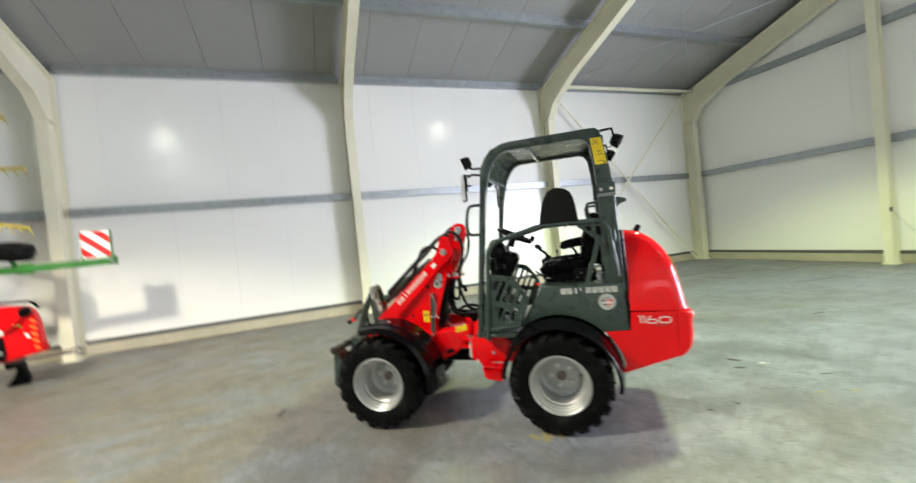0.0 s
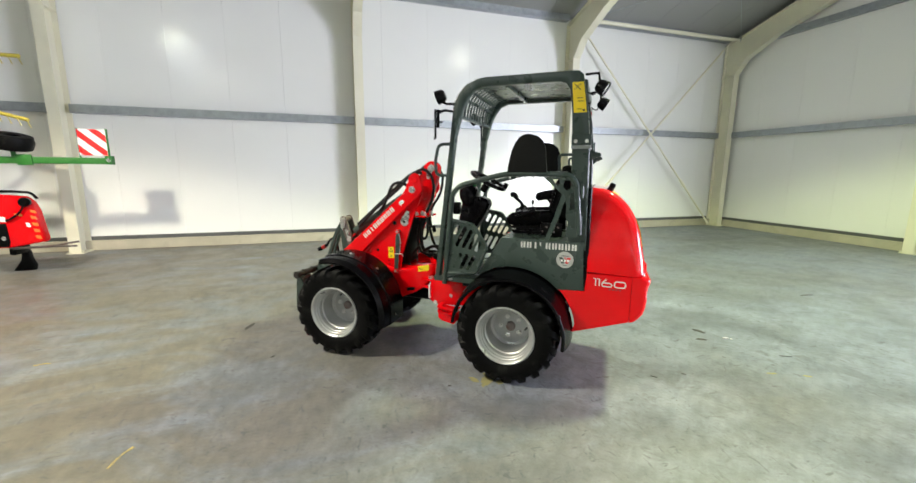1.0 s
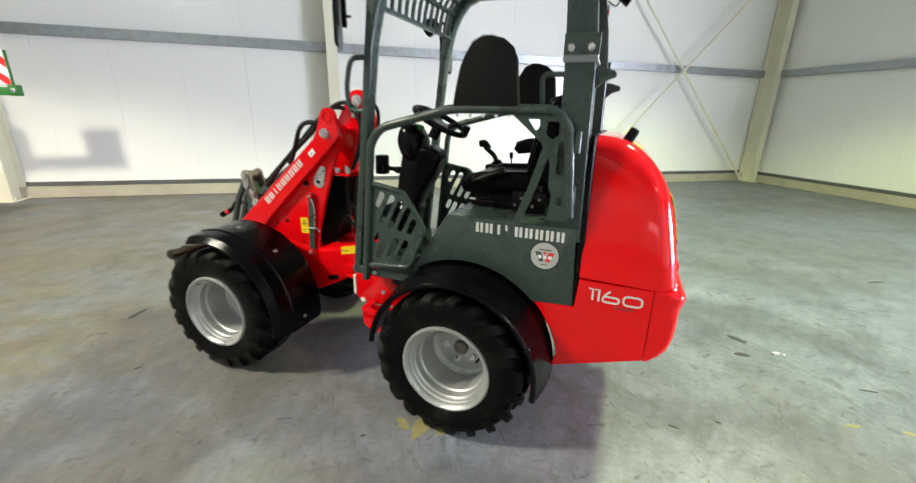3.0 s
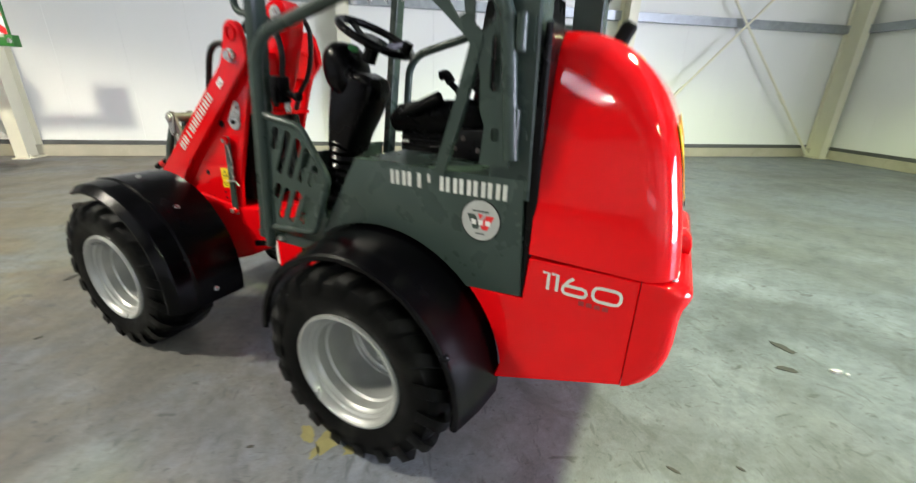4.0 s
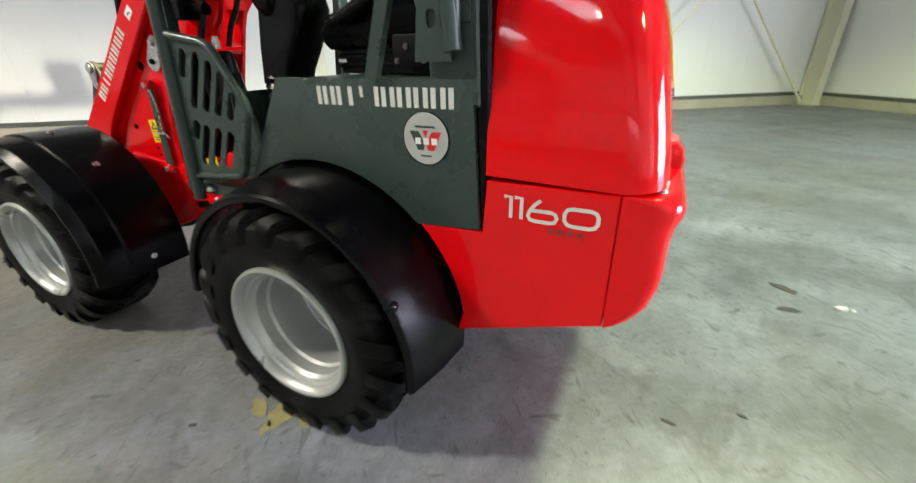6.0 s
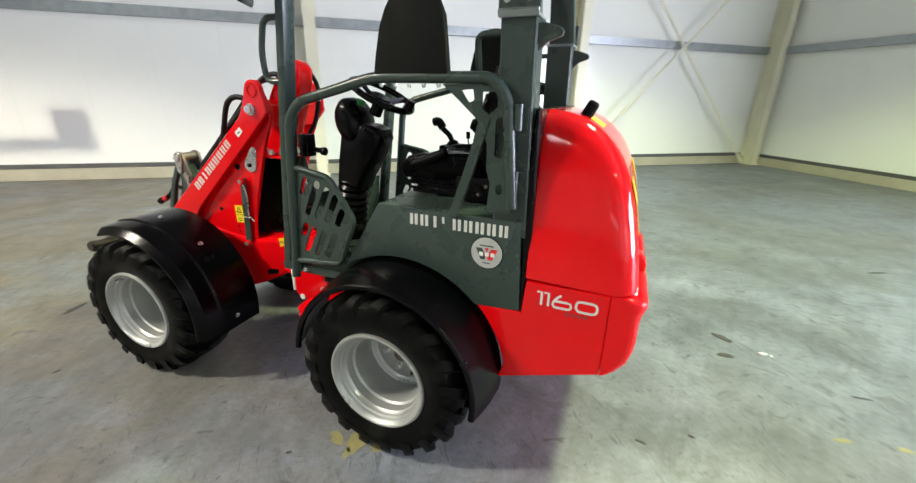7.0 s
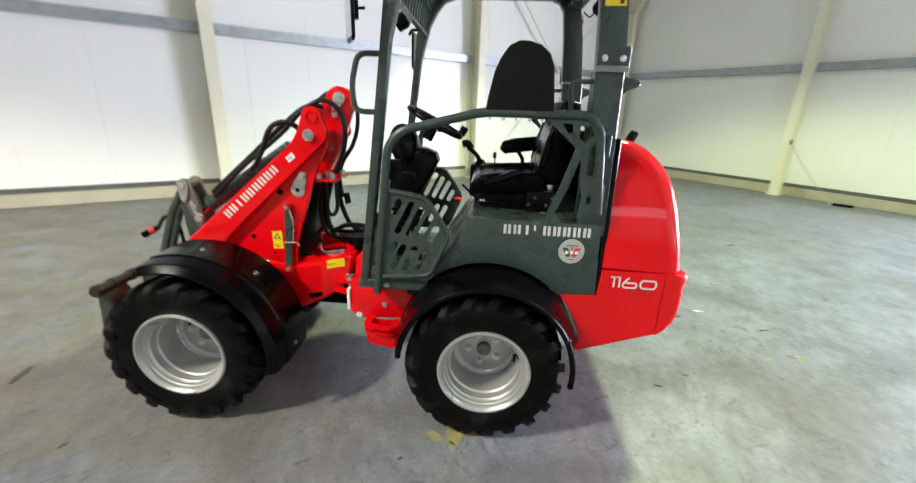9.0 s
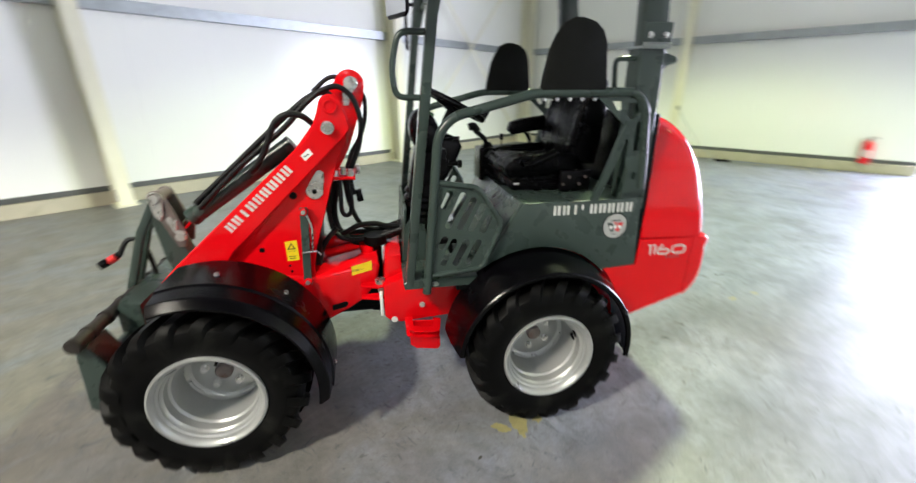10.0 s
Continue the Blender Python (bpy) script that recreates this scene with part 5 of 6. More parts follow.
for sgn in (1, -1):
    bm = bmesh.new()
    slab(bm, [(0.05, 1.17), (0.066, 1.2), (0.035, 1.243), (-0.03, 1.258), (-0.26, 1.272), (-0.30, 1.24), (-0.28, 1.17)], 0.165 * sgn, 0.225 * sgn, "y", 0.02, 3)
    part("seat_bolster", bm, VINYL, loader)
bm = bmesh.new()
slab(bm, [(-0.245, 1.26), (-0.27, 1.38), (-0.31, 1.52), (-0.335, 1.60), (-0.375, 1.615), (-0.425, 1.60), (-0.435, 1.48), (-0.42, 1.3), (-0.40, 1.20), (-0.27, 1.21)], -0.205, 0.205, "y", 0.03, 4)
part("seat_back", bm, VINYL, loader, "black vinyl seat backrest")
for sgn in (1, -1):
    bm = bmesh.new()
    slab(bm, [(-0.25, 1.3), (-0.275, 1.42), (-0.30, 1.5), (-0.33, 1.5), (-0.31, 1.36), (-0.285, 1.28)], 0.15 * sgn, 0.212 * sgn, "y", 0.018, 3)
    part("seat_back_bolster", bm, VINYL, loader)
bm = bmesh.new()
slab(bm, [(-0.07, 1.352), (-0.085, 1.395), (-0.15, 1.415), (-0.29, 1.432), (-0.30, 1.355), (-0.17, 1.335), (-0.1, 1.325)], -0.30, -0.235, "y", 0.014, 3)
tube(bm, [(-0.17, -0.27, 1.36), (-0.21, -0.27, 1.30), (-0.215, -0.27, 1.27)], 0.011, 8)
part("armrest", bm, VINYL, loader, "black padded armrest")
bm = bmesh.new()
tube(bm, [(0.0, 0.245, 1.215), (-0.06, 0.25, 1.232), (-0.16, 0.25, 1.275)], 0.013, 10)
tube(bm, [(-0.04, 0.25, 1.225), (-0.16, 0.25, 1.275)], 0.02, 10)
part("seat_lever", bm, BLACK_PLASTIC, loader, "black seat adjusting handle")
bm = bmesh.new()
box(bm, (-0.36, 0.215, 1.052), (-0.20, 0.24, 1.15), 0.006)
part("belt_anchor", bm, BLACK_PLASTIC, loader)
bolts([(-0.215, 0.241, 1.085), (-0.245, 0.241, 1.12), (-0.30, 0.241, 1.085), (-0.33, 0.241, 1.12)], loader, r=0.006, h=0.004, mat=WORN)
sticker("seat_label", [(0.03, 1.083), (0.0, 1.083), (0.0, 1.092), (0.03, 1.092)], 0.196, WHITE_PRINT, seat_base)
bm = bmesh.new()
box(bm, (-0.34, -0.392, 1.051), (0.10, -0.235, 1.245), 0.015, 3)
console = part("lever_console", bm, BLACK_PLASTIC, loader, "black control console beside the seat")
bm = bmesh.new()
tube(bm, smooth_line([(0.04, -0.297, 1.24), (0.06, -0.297, 1.29), (0.10, -0.297, 1.325), (0.12, -0.297, 1.35)], 4), 0.014, 10)
tube(bm, smooth_line([(0.10, -0.297, 1.33), (0.125, -0.297, 1.362), (0.155, -0.297, 1.358)], 4), 0.022, 12)
lathe(bm, [(0.0, 1.275), (0.02, 1.27), (0.035, 1.25), (0.045, 1.243)], (0.04, -0.297, 0), "z", 16)
part("joystick", bm, BLACK_PLASTIC, console, "black joystick")
bm = bmesh.new()
tube(bm, [(-0.048, -0.297, 1.243), (-0.045, -0.297, 1.29)], 0.004, 8)
tube(bm, [(-0.045, -0.297, 1.283), (-0.044, -0.297, 1.318)], 0.011, 10)
part("small_lever", bm, BLACK_PLASTIC, console)
bm = bmesh.new()
tube(bm, [(0.05, 0.02, 1.06), (0.13, 0.02, 1.13)], 0.006, 8)
part("pedal_rod", bm, BLACK_PAINT, loader)
bm = bmesh.new()
tube(bm, [(0.185, -0.43, 0.955), (0.16, -0.43, 0.945)], 0.013, 12)
tube(bm, [(0.205, -0.43, 0.95), (0.185, -0.43, 0.955)], 0.008, 8)
part("gate_catch", bm, RED_PRINT, loader, "small red gate catch")
# steering column, instrument pod and wheel
bm = bmesh.new()
slab(bm, [(0.545, 1.02), (0.405, 1.0), (0.375, 1.07), (0.335, 1.13), (0.298, 1.19), (0.262, 1.27), (0.275, 1.31), (0.33, 1.335), (0.45, 1.345), (0.50, 1.28), (0.525, 1.16)], -0.075, 0.075, "y", 0.03, 4)
column = part("steering_column", bm, BLACK_PLASTIC, loader, "black plastic steering column cover")
bm = bmesh.new()
lathe(bm, [(0.0, -0.105), (0.045, -0.102), (0.07, -0.088), (0.084, -0.06), (0.088, 0.0), (0.084, 0.06), (0.07, 0.088), (0.045, 0.102), (0.0, 0.105)], (0, 0, 0), "y", 28)
bmesh.ops.transform(bm, matrix=pose(0.45, 0, 1.345, 0, 14, 0) @ Matrix.Diagonal((0.86, 0.92, 1.3, 1)), verts=bm.verts)
part("instrument_pod", bm, BLACK_PLASTIC, column, "black instrument pod")
bm = bmesh.new()
lathe(bm, [(0.0, 0.004), (0.03, 0.003), (0.036, 0.0), (0.036, -0.012), (0.0, -0.012)], (0, 0, 0), "z", 24)
bmesh.ops.transform(bm, matrix=Matrix.Translation((0.425, 0.012, 1.437)) @ Vector((-0.45, 0.28, 0.85)).to_track_quat("Z", "X").to_matrix().to_4x4() @ Matrix.Diagonal((0.8, 1.25, 1, 1)), verts=bm.verts)
part("display", bm, simple("green instrument glass", (0.03, 0.16, 0.05), 0.12, vary=0.3, scale=30, bump=0.0), column, "green-tinted instrument display")
bm = bmesh.new()
lathe(bm, [(0.0, 0.0)] + [(0.078 - 0.0005 * k + (0.011 if k % 2 else 0.0), 0.001 + k * 0.0185) for k in range(19)] + [(0.0, 0.355)], (0, 0, 0), "z", 24)
bmesh.ops.transform(bm, matrix=pose(0.525, 0.0, 0.715, 0, -8, 0), verts=bm.verts)
part("column_bellows", bm, BLACK_PLASTIC, loader, "black ribbed rubber bellows")
bm = bmesh.new()
ax = Vector((-0.46, 0, 0.888))
u = Vector((0.888, 0, 0.46))
v = Vector((0, 1, 0))
c = Vector((0.287, 0, 1.484))
ring = [c + 0.152 * (math.cos(a) * u + math.sin(a) * v) for a in np.linspace(0, 2 * math.pi, 41)]
tube(bm, ring, 0.0155, 12)
for a in (0.3, math.pi - 0.3, 1.5 * math.pi):
    a2 = a + math.pi / 2
    tube(bm, [c - ax * 0.03, c - ax * 0.02 + 0.08 * (math.cos(a2) * u + math.sin(a2) * v), c + 0.142 * (math.cos(a2) * u + math.sin(a2) * v)], 0, 4, flat=(0.013, 0.006))
tube(bm, [c - ax * 0.1, c - ax * 0.02], 0.03, 16)
tube(bm, [c - ax * 0.035, c - ax * 0.005], 0.05, 20)
part("steering_wheel", bm, BLACK_PLASTIC, loader, "black steering wheel")
bm = bmesh.new()
tube(bm, [c - u * 0.152 + ax * 0.01, c - u * 0.152 + ax * 0.055], 0.02, 14)
part("wheel_knob", bm, BLACK_PLASTIC, loader)
bm = bmesh.new()
tube(bm, [(0.35, 0.08, 1.33), (0.30, 0.16, 1.345)], 0.007, 8)
part("column_stalk", bm, BLACK_PLASTIC, loader)

# ---- rails: gussets, hinges, grab handles ----
GUSSET = [(-0.235, 1.512), (-0.43, 1.512), (-0.462, 1.45), (-0.49, 1.1), (-0.405, 1.1), (-0.415, 1.2), (-0.40, 1.24), (-0.398, 1.33), (-0.36, 1.405), (-0.30, 1.458)]
GHOLES = [[(-0.30, 1.497), (-0.345, 1.497), (-0.35, 1.465), (-0.33, 1.455)], [(-0.375, 1.49), (-0.42, 1.49), (-0.435, 1.45), (-0.40, 1.42), (-0.375, 1.44)],
          slot(-0.44, 1.35, 0.13, 0.032, 0.03), slot(-0.447, 1.18, 0.035, 0.022, 0.0), slot(-0.475, 1.18, 0.035, 0.016, 0.0)][:4]
bm = bmesh.new()
pierced(bm, GUSSET, GHOLES, 0.448, 0.458)
gus = part("gusset_plate", bm, GREY, loader, "dark grey cut-out gusset plate")
mirrored(gus)
bm = bmesh.new()
tube(bm, [(-0.275, 0.44, 1.06), (-0.34, 0.45, 1.24), (-0.39, 0.453, 1.41)], 0, 4, flat=(0.01, 0.016))
st = part("rail_strut", bm, GREY, loader)
mirrored(st)
for z in (1.40, 1.19):
    for sgn in (1, -1):
        bm = bmesh.new()
        tube(bm, [(-0.497, 0.452 * sgn, z - 0.04), (-0.497, 0.452 * sgn, z + 0.04)], 0.014, 12)
        box(bm, (-0.525, 0.431 * sgn if sgn > 0 else -0.437, z - 0.035), (-0.5, 0.437 if sgn > 0 else -0.431, z + 0.035))
        part("gate_hinge", bm, GREY, loader)
bolts([(-0.475, 0.446, 1.319), (-0.478, 0.446, 1.244), (-0.494, 0.44, 1.142)], loader, r=0.0075, h=0.006)
bolts([(0.462, 0.432, 0.69)], loader, (0, 0, 1), r=0.014)
for y in (0.39,):
    bm = bmesh.new()
    tube(bm, rounded([(0.45, y, 1.745), (0.575, y, 1.745), (0.605, y, 1.62), (0.595, y, 1.51), (0.49, y, 1.51)], 0.04, 5), 0.0125, 10)
    part("grab_handle", bm, GREY, loader, "dark grey bent grab handle")
for y in (0.39, -0.39):
    bm = bmesh.new()
    tube(bm, rounded([(-0.34, y, 1.53), (-0.328, y, 1.66), (-0.43, y, 1.662)], 0.03, 5), 0.0105, 10)
    part("grab_handle", bm, GREY, loader, "dark grey bent grab handle")
for k in range(5):
    bolts([(0.0 - k * 0.055, 0.455, 1.507)], pad, (0, 0, -1), 0.006, 0.006)
bm = bmesh.new()
box(bm, (0.398, 0.36, 1.205), (0.448, 0.41, 1.296), 0.006)
tube(bm, [(0.385, 0.385, 1.235), (0.335, 0.385, 1.23)], 0.011, 8)
tube(bm, [(0.345, 0.385, 1.23), (0.33, 0.385, 1.23)], 0.017, 10)
part("gate_latch", bm, BLACK_PLASTIC, loader, "black gate latch")

# stickers on the canopy posts
sticker("warning_sticker", [(-0.395, 2.122), (-0.468, 2.124), (-0.497, 1.93), (-0.415, 1.928)], 0.4324, YELLOW, hoop,
        [((-0.43, -0.465, 1.95, 1.954), INK), ((-0.435, -0.475, 2.0, 2.004), INK), ((-0.43, -0.465, 2.02, 2.024), INK), ((-0.47, -0.485, 1.937, 1.95), INK)], "tall yellow safety label")
bm = bmesh.new()
tube(bm, [(-0.41, 0.4342, 2.11), (-0.45, 0.4342, 2.075)], 0, 4, flat=(0.0004, 0.002))
part("print", bm, INK, hoop)
bm = bmesh.new()
tube(bm, [(-0.45, 0.4342, 2.11), (-0.41, 0.4342, 2.075)], 0, 4, flat=(0.0004, 0.002))
part("print", bm, INK, hoop)
for z0, z1, mt, lb in ((1.86, 1.98, YELLOW, "yellow warning label"), (2.0, 2.06, WHITE_PRINT, "white and red label")):
    bm = bmesh.new()
    slab(bm, [(-0.44, z0), (-0.50, z0), (-0.50, z1), (-0.44, z1)], -0.3748, -0.3738, "y")
    st2 = part("warning_sticker", bm, mt, hoop_r, lb)
    bm = bmesh.new()
    if mt is YELLOW:
        pierced(bm, [(-0.45, z0 + 0.075), (-0.47, z0 + 0.11), (-0.49, z0 + 0.075)], [[(-0.46, z0 + 0.081), (-0.47, z0 + 0.099), (-0.48, z0 + 0.081)]], -0.3737, -0.3733)
        slab(bm, [(-0.465, z0 + 0.02), (-0.475, z0 + 0.02), (-0.475, z0 + 0.05), (-0.465, z0 + 0.05)], -0.3737, -0.3733, "y")
        part("print", bm, INK, st2)
    else:
        slab(bm, [(-0.47 - 0.012 + 0.016 * math.cos(a), z0 + 0.025 + 0.016 * math.sin(a)) for a in np.linspace(0, 6.28, 16, endpoint=False)], -0.3737, -0.3733, "y")
        part("print", bm, RED_PRINT, st2)


# work lamps and mirrors
def work_lamp(place, turn, stalk):
    bm = bmesh.new()
    lathe(bm, [(0.0, -0.035), (0.03, -0.035), (0.045, -0.02), (0.05, 0.02), (0.052, 0.034), (0.046, 0.036), (0.044, 0.026), (0.0, 0.026)], (0, 0, 0), "x", 24)
    bmesh.ops.transform(bm, matrix=pose(*place, *turn), verts=bm.verts)
    l = part("work_lamp", bm, BLACK_PLASTIC, loader, "black round work lamp")
    bm = bmesh.new()
    lathe(bm, [(0.0, 0.031), (0.04, 0.029), (0.044, 0.026)], (0, 0, 0), "x", 20)
    bmesh.ops.transform(bm, matrix=pose(*place, *turn), verts=bm.verts)
    part("lens", bm, LENS, l, "clear lamp lens")
    bm = bmesh.new()
    tube(bm, stalk, 0.009, 8)
    part("lamp_bracket", bm, BLACK_PAINT, l)
    return l


for sgn in (1, -1):
    work_lamp((-0.578, 0.34 * sgn, 2.098), (0, 32, 180 - 8 * sgn), [(-0.47, 0.34 * sgn, 2.185), (-0.555, 0.34 * sgn, 2.19), (-0.565, 0.34 * sgn, 2.13)])
    hose([(-0.49, 0.35 * sgn, 2.07), (-0.53, 0.36 * sgn, 2.05), (-0.56, 0.35 * sgn, 2.09), (-0.57, 0.34 * sgn, 2.10)], 0.004, name="cable")
    work_lamp((0.545, 0.42 * sgn, 2.085 if sgn > 0 else 2.02), (0, 20, 10 * sgn), [(0.42, 0.40 * sgn, 2.03), (0.5, 0.42 * sgn, 2.03), (0.54, 0.42 * sgn, 2.05)])
    bm = bmesh.new()
    tube(bm, rounded([(0.42, 0.40 * sgn, 1.97), (0.50, 0.47 * sgn, 1.98), (0.52, 0.50 * sgn, 1.96)], 0.02, 3), 0.009, 8)
    turn_in = pose(0.575, 0.465, 1.885, 0, 0, -63) if sgn > 0 else pose(0.48, -0.50, 1.865, 0, 0, 83)
    plate = bmesh.new()
    slab(plate, [(-0.072, -0.095), (-0.068, 0.085), (-0.055, 0.098), (0.055, 0.098), (0.068, 0.085), (0.072, -0.095), (0.055, -0.11), (-0.055, -0.11)], -0.007, 0.007, "y", 0.004, 2)
    bmesh.ops.transform(plate, matrix=turn_in, verts=plate.verts)
    bm_plate = bpy.data.meshes.new("plate")
    plate.to_mesh(bm_plate)
    plate.free()
    bm.from_mesh(bm_plate)
    bpy.data.meshes.remove(bm_plate)
    mir = part("rear_view_mirror", bm, BLACK_PLASTIC, loader, "black rear-view mirror on a bracket")
    bm = bmesh.new()
    slab(bm, [(-0.068, -0.098), (-0.064, 0.09), (0.064, 0.09), (0.068, -0.098)], 0.0075, 0.009, "y")
    bmesh.ops.transform(bm, matrix=turn_in, verts=bm.verts)
    part("mirror_glass", bm, CHROME, mir, "mirror glass")
bm = bmesh.new()
tube(bm, [(0.56, 0.44, 1.99), (0.56, 0.44, 1.86)], 0.012, 8)
tube(bm, [(0.53, 0.43, 1.98), (0.58, 0.45, 1.98)], 0.007, 8)
tube(bm, [(0.56, 0.44, 1.9), (0.52, 0.45, 1.9)], 0.006, 8)
part("mirror_bracket", bm, BLACK_PAINT, loader)

# hood fittings
bm = bmesh.new()
lathe(bm, [(0.0, 0.075), (0.014, 0.074), (0.021, 0.066), (0.022, 0.02), (0.03, 0.014), (0.034, 0.004), (0.034, -0.012), (0.0, -0.012)], (0, 0, 0), "z", 20)
bmesh.ops.transform(bm, matrix=pose(-0.668, 0.16, 1.385, 0, -26, 0), verts=bm.verts)
part("hood_knob", bm, BLACK_PLASTIC, hood, "black rubber knob on the hood")
bm = bmesh.new()
slab(bm, [(-0.69, 0.04), (-0.745, 0.04), (-0.745, 0.2), (-0.69, 0.2)], 0, 0.0015, "z")
bmesh.ops.transform(bm, matrix=Matrix.Translation((-0.7175, 0, 1.3805)) @ Matrix.Rotation(radians(-32.5), 4, "Y") @ Matrix.Translation((0.7175, 0, 0.0005)), verts=bm.verts)
part("hood_sticker", bm, YELLOW, hood, "yellow label")
# small dark print below the model number
for k in range(4):
    bm = bmesh.new()
    x = -0.712 - k * 0.021
    slab(bm, [(x, 0.727), (x - 0.015, 0.728), (x - 0.015, 0.741), (x, 0.74)], 0.4312, 0.4318, "y")
    part("small_print", bm, simple("dark red print", (0.3, 0.016, 0.018), 0.45, vary=0.1, scale=20, bump=0.0) if k == 0 else bpy.data.materials["dark red print"], rear_frame)
# yellow safety stripes on the hood's rear face
for sgn in (1, -1):
    bm = bmesh.new()
    slab(bm, [(-0.862, 1.205), (-0.886, 1.13), (-0.908, 1.03), (-0.911, 1.03), (-0.889, 1.131), (-0.865, 1.206)], 0.2 * sgn, 0.33 * sgn, "y")
    stripe_y = part("hood_stripe", bm, YELLOW, hood, "yellow safety stripe with black edge")
    bm = bmesh.new()
    slab(bm, [(-0.908, 1.03), (-0.911, 1.015), (-0.914, 1.015), (-0.911, 1.03)], 0.2 * sgn, 0.33 * sgn, "y")
    part("stripe_edge", bm, INK, stripe_y)
# tow bracket on the counterweight
bm = bmesh.new()
slab(bm, [(-0.91, 0.82), (-0.91, 0.885), (-0.945, 0.89), (-0.962, 0.875), (-0.968, 0.85), (-0.965, 0.82)], 0.06, 0.14, "y", 0.008, 2)
part("tow_bracket", bm, RED, loader, "red bracket on the counterweight")

# the front half stands steered a little to the left about the pivot
STEER = Matrix.Translation((0.767, 0, 0)) @ Matrix.Rotation(radians(3.0), 4, "Z") @ Matrix.Translation((-0.745, 0, 0))
FRONT_HALF = {"front_mudguard", "front_frame", "mast_plate", "mast_head", "valve_shelf", "valve_block", "boom_plate", "boom_cross_tube", "tilt_cylinder", "link_plate",
              "link_pin", "link_keeper", "boom_lug", "tilt_lever", "quick_coupler", "hose_coupling", "hydraulic_fitting", "shutoff_lever", "hose_cap"}
for ob in list(loader.children):
    kind_name = ob.name.split(".")[0]
    xs = [(ob.matrix_basis @ v.co).x for v in ob.data.vertices]
    forward = min(xs) + max(xs) > 2 * 0.8
    if forward and (kind_name in FRONT_HALF or kind_name in ("wheel", "axle", "hose")):
        ob.matrix_basis = STEER @ ob.matrix_basis
    if kind_name == "quick_coupler":
        ob.location += Vector((-0.03, 0, 0.02))

# seating heights of the upper assemblies over the frame
SEATED = {"side_rail": -0.016, "gusset_plate": -0.016, "rail_strut": -0.012, "side_pad": -0.016, "grab_handle": -0.012,
          "canopy_hoop": -0.01, "canopy_roof": -0.01, "canopy_grille": -0.01, "canopy_crossbar": -0.01, "rear_post": -0.008, "joint_plate": -0.008,
          "work_lamp": -0.01, "rear_view_mirror": -0.01, "mirror_bracket": -0.01, "cable": -0.01,
          "steering_wheel": -0.03, "wheel_knob": -0.03, "column_stalk": -0.03, "steering_column": -0.015,
          "seat_cushion": -0.03, "seat_bolster": -0.03, "seat_back": -0.03, "seat_back_bolster": -0.03, "seat_lever": -0.03, "armrest": -0.045, "lever_console": -0.035}
for ob in loader.children:
    ob.location.z += SEATED.get(ob.name.split(".")[0], 0.0)

# ---- machinery stored by the west column ----
implement = thing("folded_implement", "green folded hay implement with yellow tines and striped warning board", "farm implement", pose(-4.24, 8.35, 0))
bm = bmesh.new()
box(bm, (-1.9, -0.05, 1.60), (1.56, 0.05, 1.70), 0.008)
box(bm, (1.50, -0.06, 1.595), (1.585, 0.06, 1.73), 0.006)
beam = part("beam", bm, GREEN, implement, "green painted box-section beam")
bolts([(1.55, -0.062, 1.66)], beam, (0, -1, 0), 0.022, 0.012)
bm = bmesh.new()
box(bm, (0.42, -0.075, 1.575), (0.60, -0.045, 1.735), 0.006)
part("clamp", bm, GREEN, beam)
for x in (1.19, 1.56):
    bm = bmesh.new()
    box(bm, (x - 0.012, -0.05, 1.70), (x + 0.012, -0.03, 2.14), 0.003, 1)
    part("board_post", bm, GREEN, implement)
bm = bmesh.new()
box(bm, (1.19, -0.062, 1.73), (1.555, -0.052, 2.13), 0.002, 1)
board = part("warning_board", bm, WHITE_PRINT, implement, "white board with diagonal red stripes")
bm = bmesh.new()
box(bm, (1.555, -0.064, 1.72), (1.572, -0.05, 2.14), 0.002, 1)
part("board_edge", bm, GREEN, board)
for k in range(-1, 3):
    a, b_ = 2.13 - k * 0.235, 2.13 - k * 0.235 - 0.11
    poly = []
    # a band falling to the right, cut to the board
    lo = [(1.192, a), (1.553, a - 0.40), (1.553, a - 0.51), (1.192, a - 0.11)]
    band = [(x, min(2.128, max(1.732, z))) for x, z in lo]
    zs = [z for _, z in band]
    if max(zs) - min(zs) < 0.02:
        continue
    pts = []
    for top in (True, False):
        xs = [1.192 + i * 0.361 / 12 for i in range(13)]
        row = [(x, (a if top else a - 0.11) - (x - 1.192) * 0.33 / 0.361) for x in xs]
        row = [(x, min(2.128, max(1.732, z))) for x, z in row]
        pts += row if top else row[::-1]
    bm = bmesh.new()
    n = 13
    for i in range(n - 1):
        q = [pts[i], pts[i + 1], pts[2 * n - 2 - i], pts[2 * n - 1 - i]]
        if abs(q[0][1] - q[3][1]) + abs(q[1][1] - q[2][1]) < 0.004:
            continue
        vs = [bm.verts.new((x, -0.0632, z)) for x, z in q]
        bm.faces.new(vs)
    part("stripe", bm, RED_PRINT, board)
bm = bmesh.new()
lathe(bm, [(0.10, -0.09), (0.17, -0.115), (0.225, -0.1), (0.25, 0.0), (0.225, 0.1), (0.17, 0.115), (0.10, 0.09)], (0, 0, 0), "z", 36, closed=True)
bmesh.ops.transform(bm, matrix=pose(0.36, 0.0, 1.92, 8, 12, 0), verts=bm.verts)
part("support_wheel", bm, RUBBER, implement, "black rubber support wheel lying on the beam")
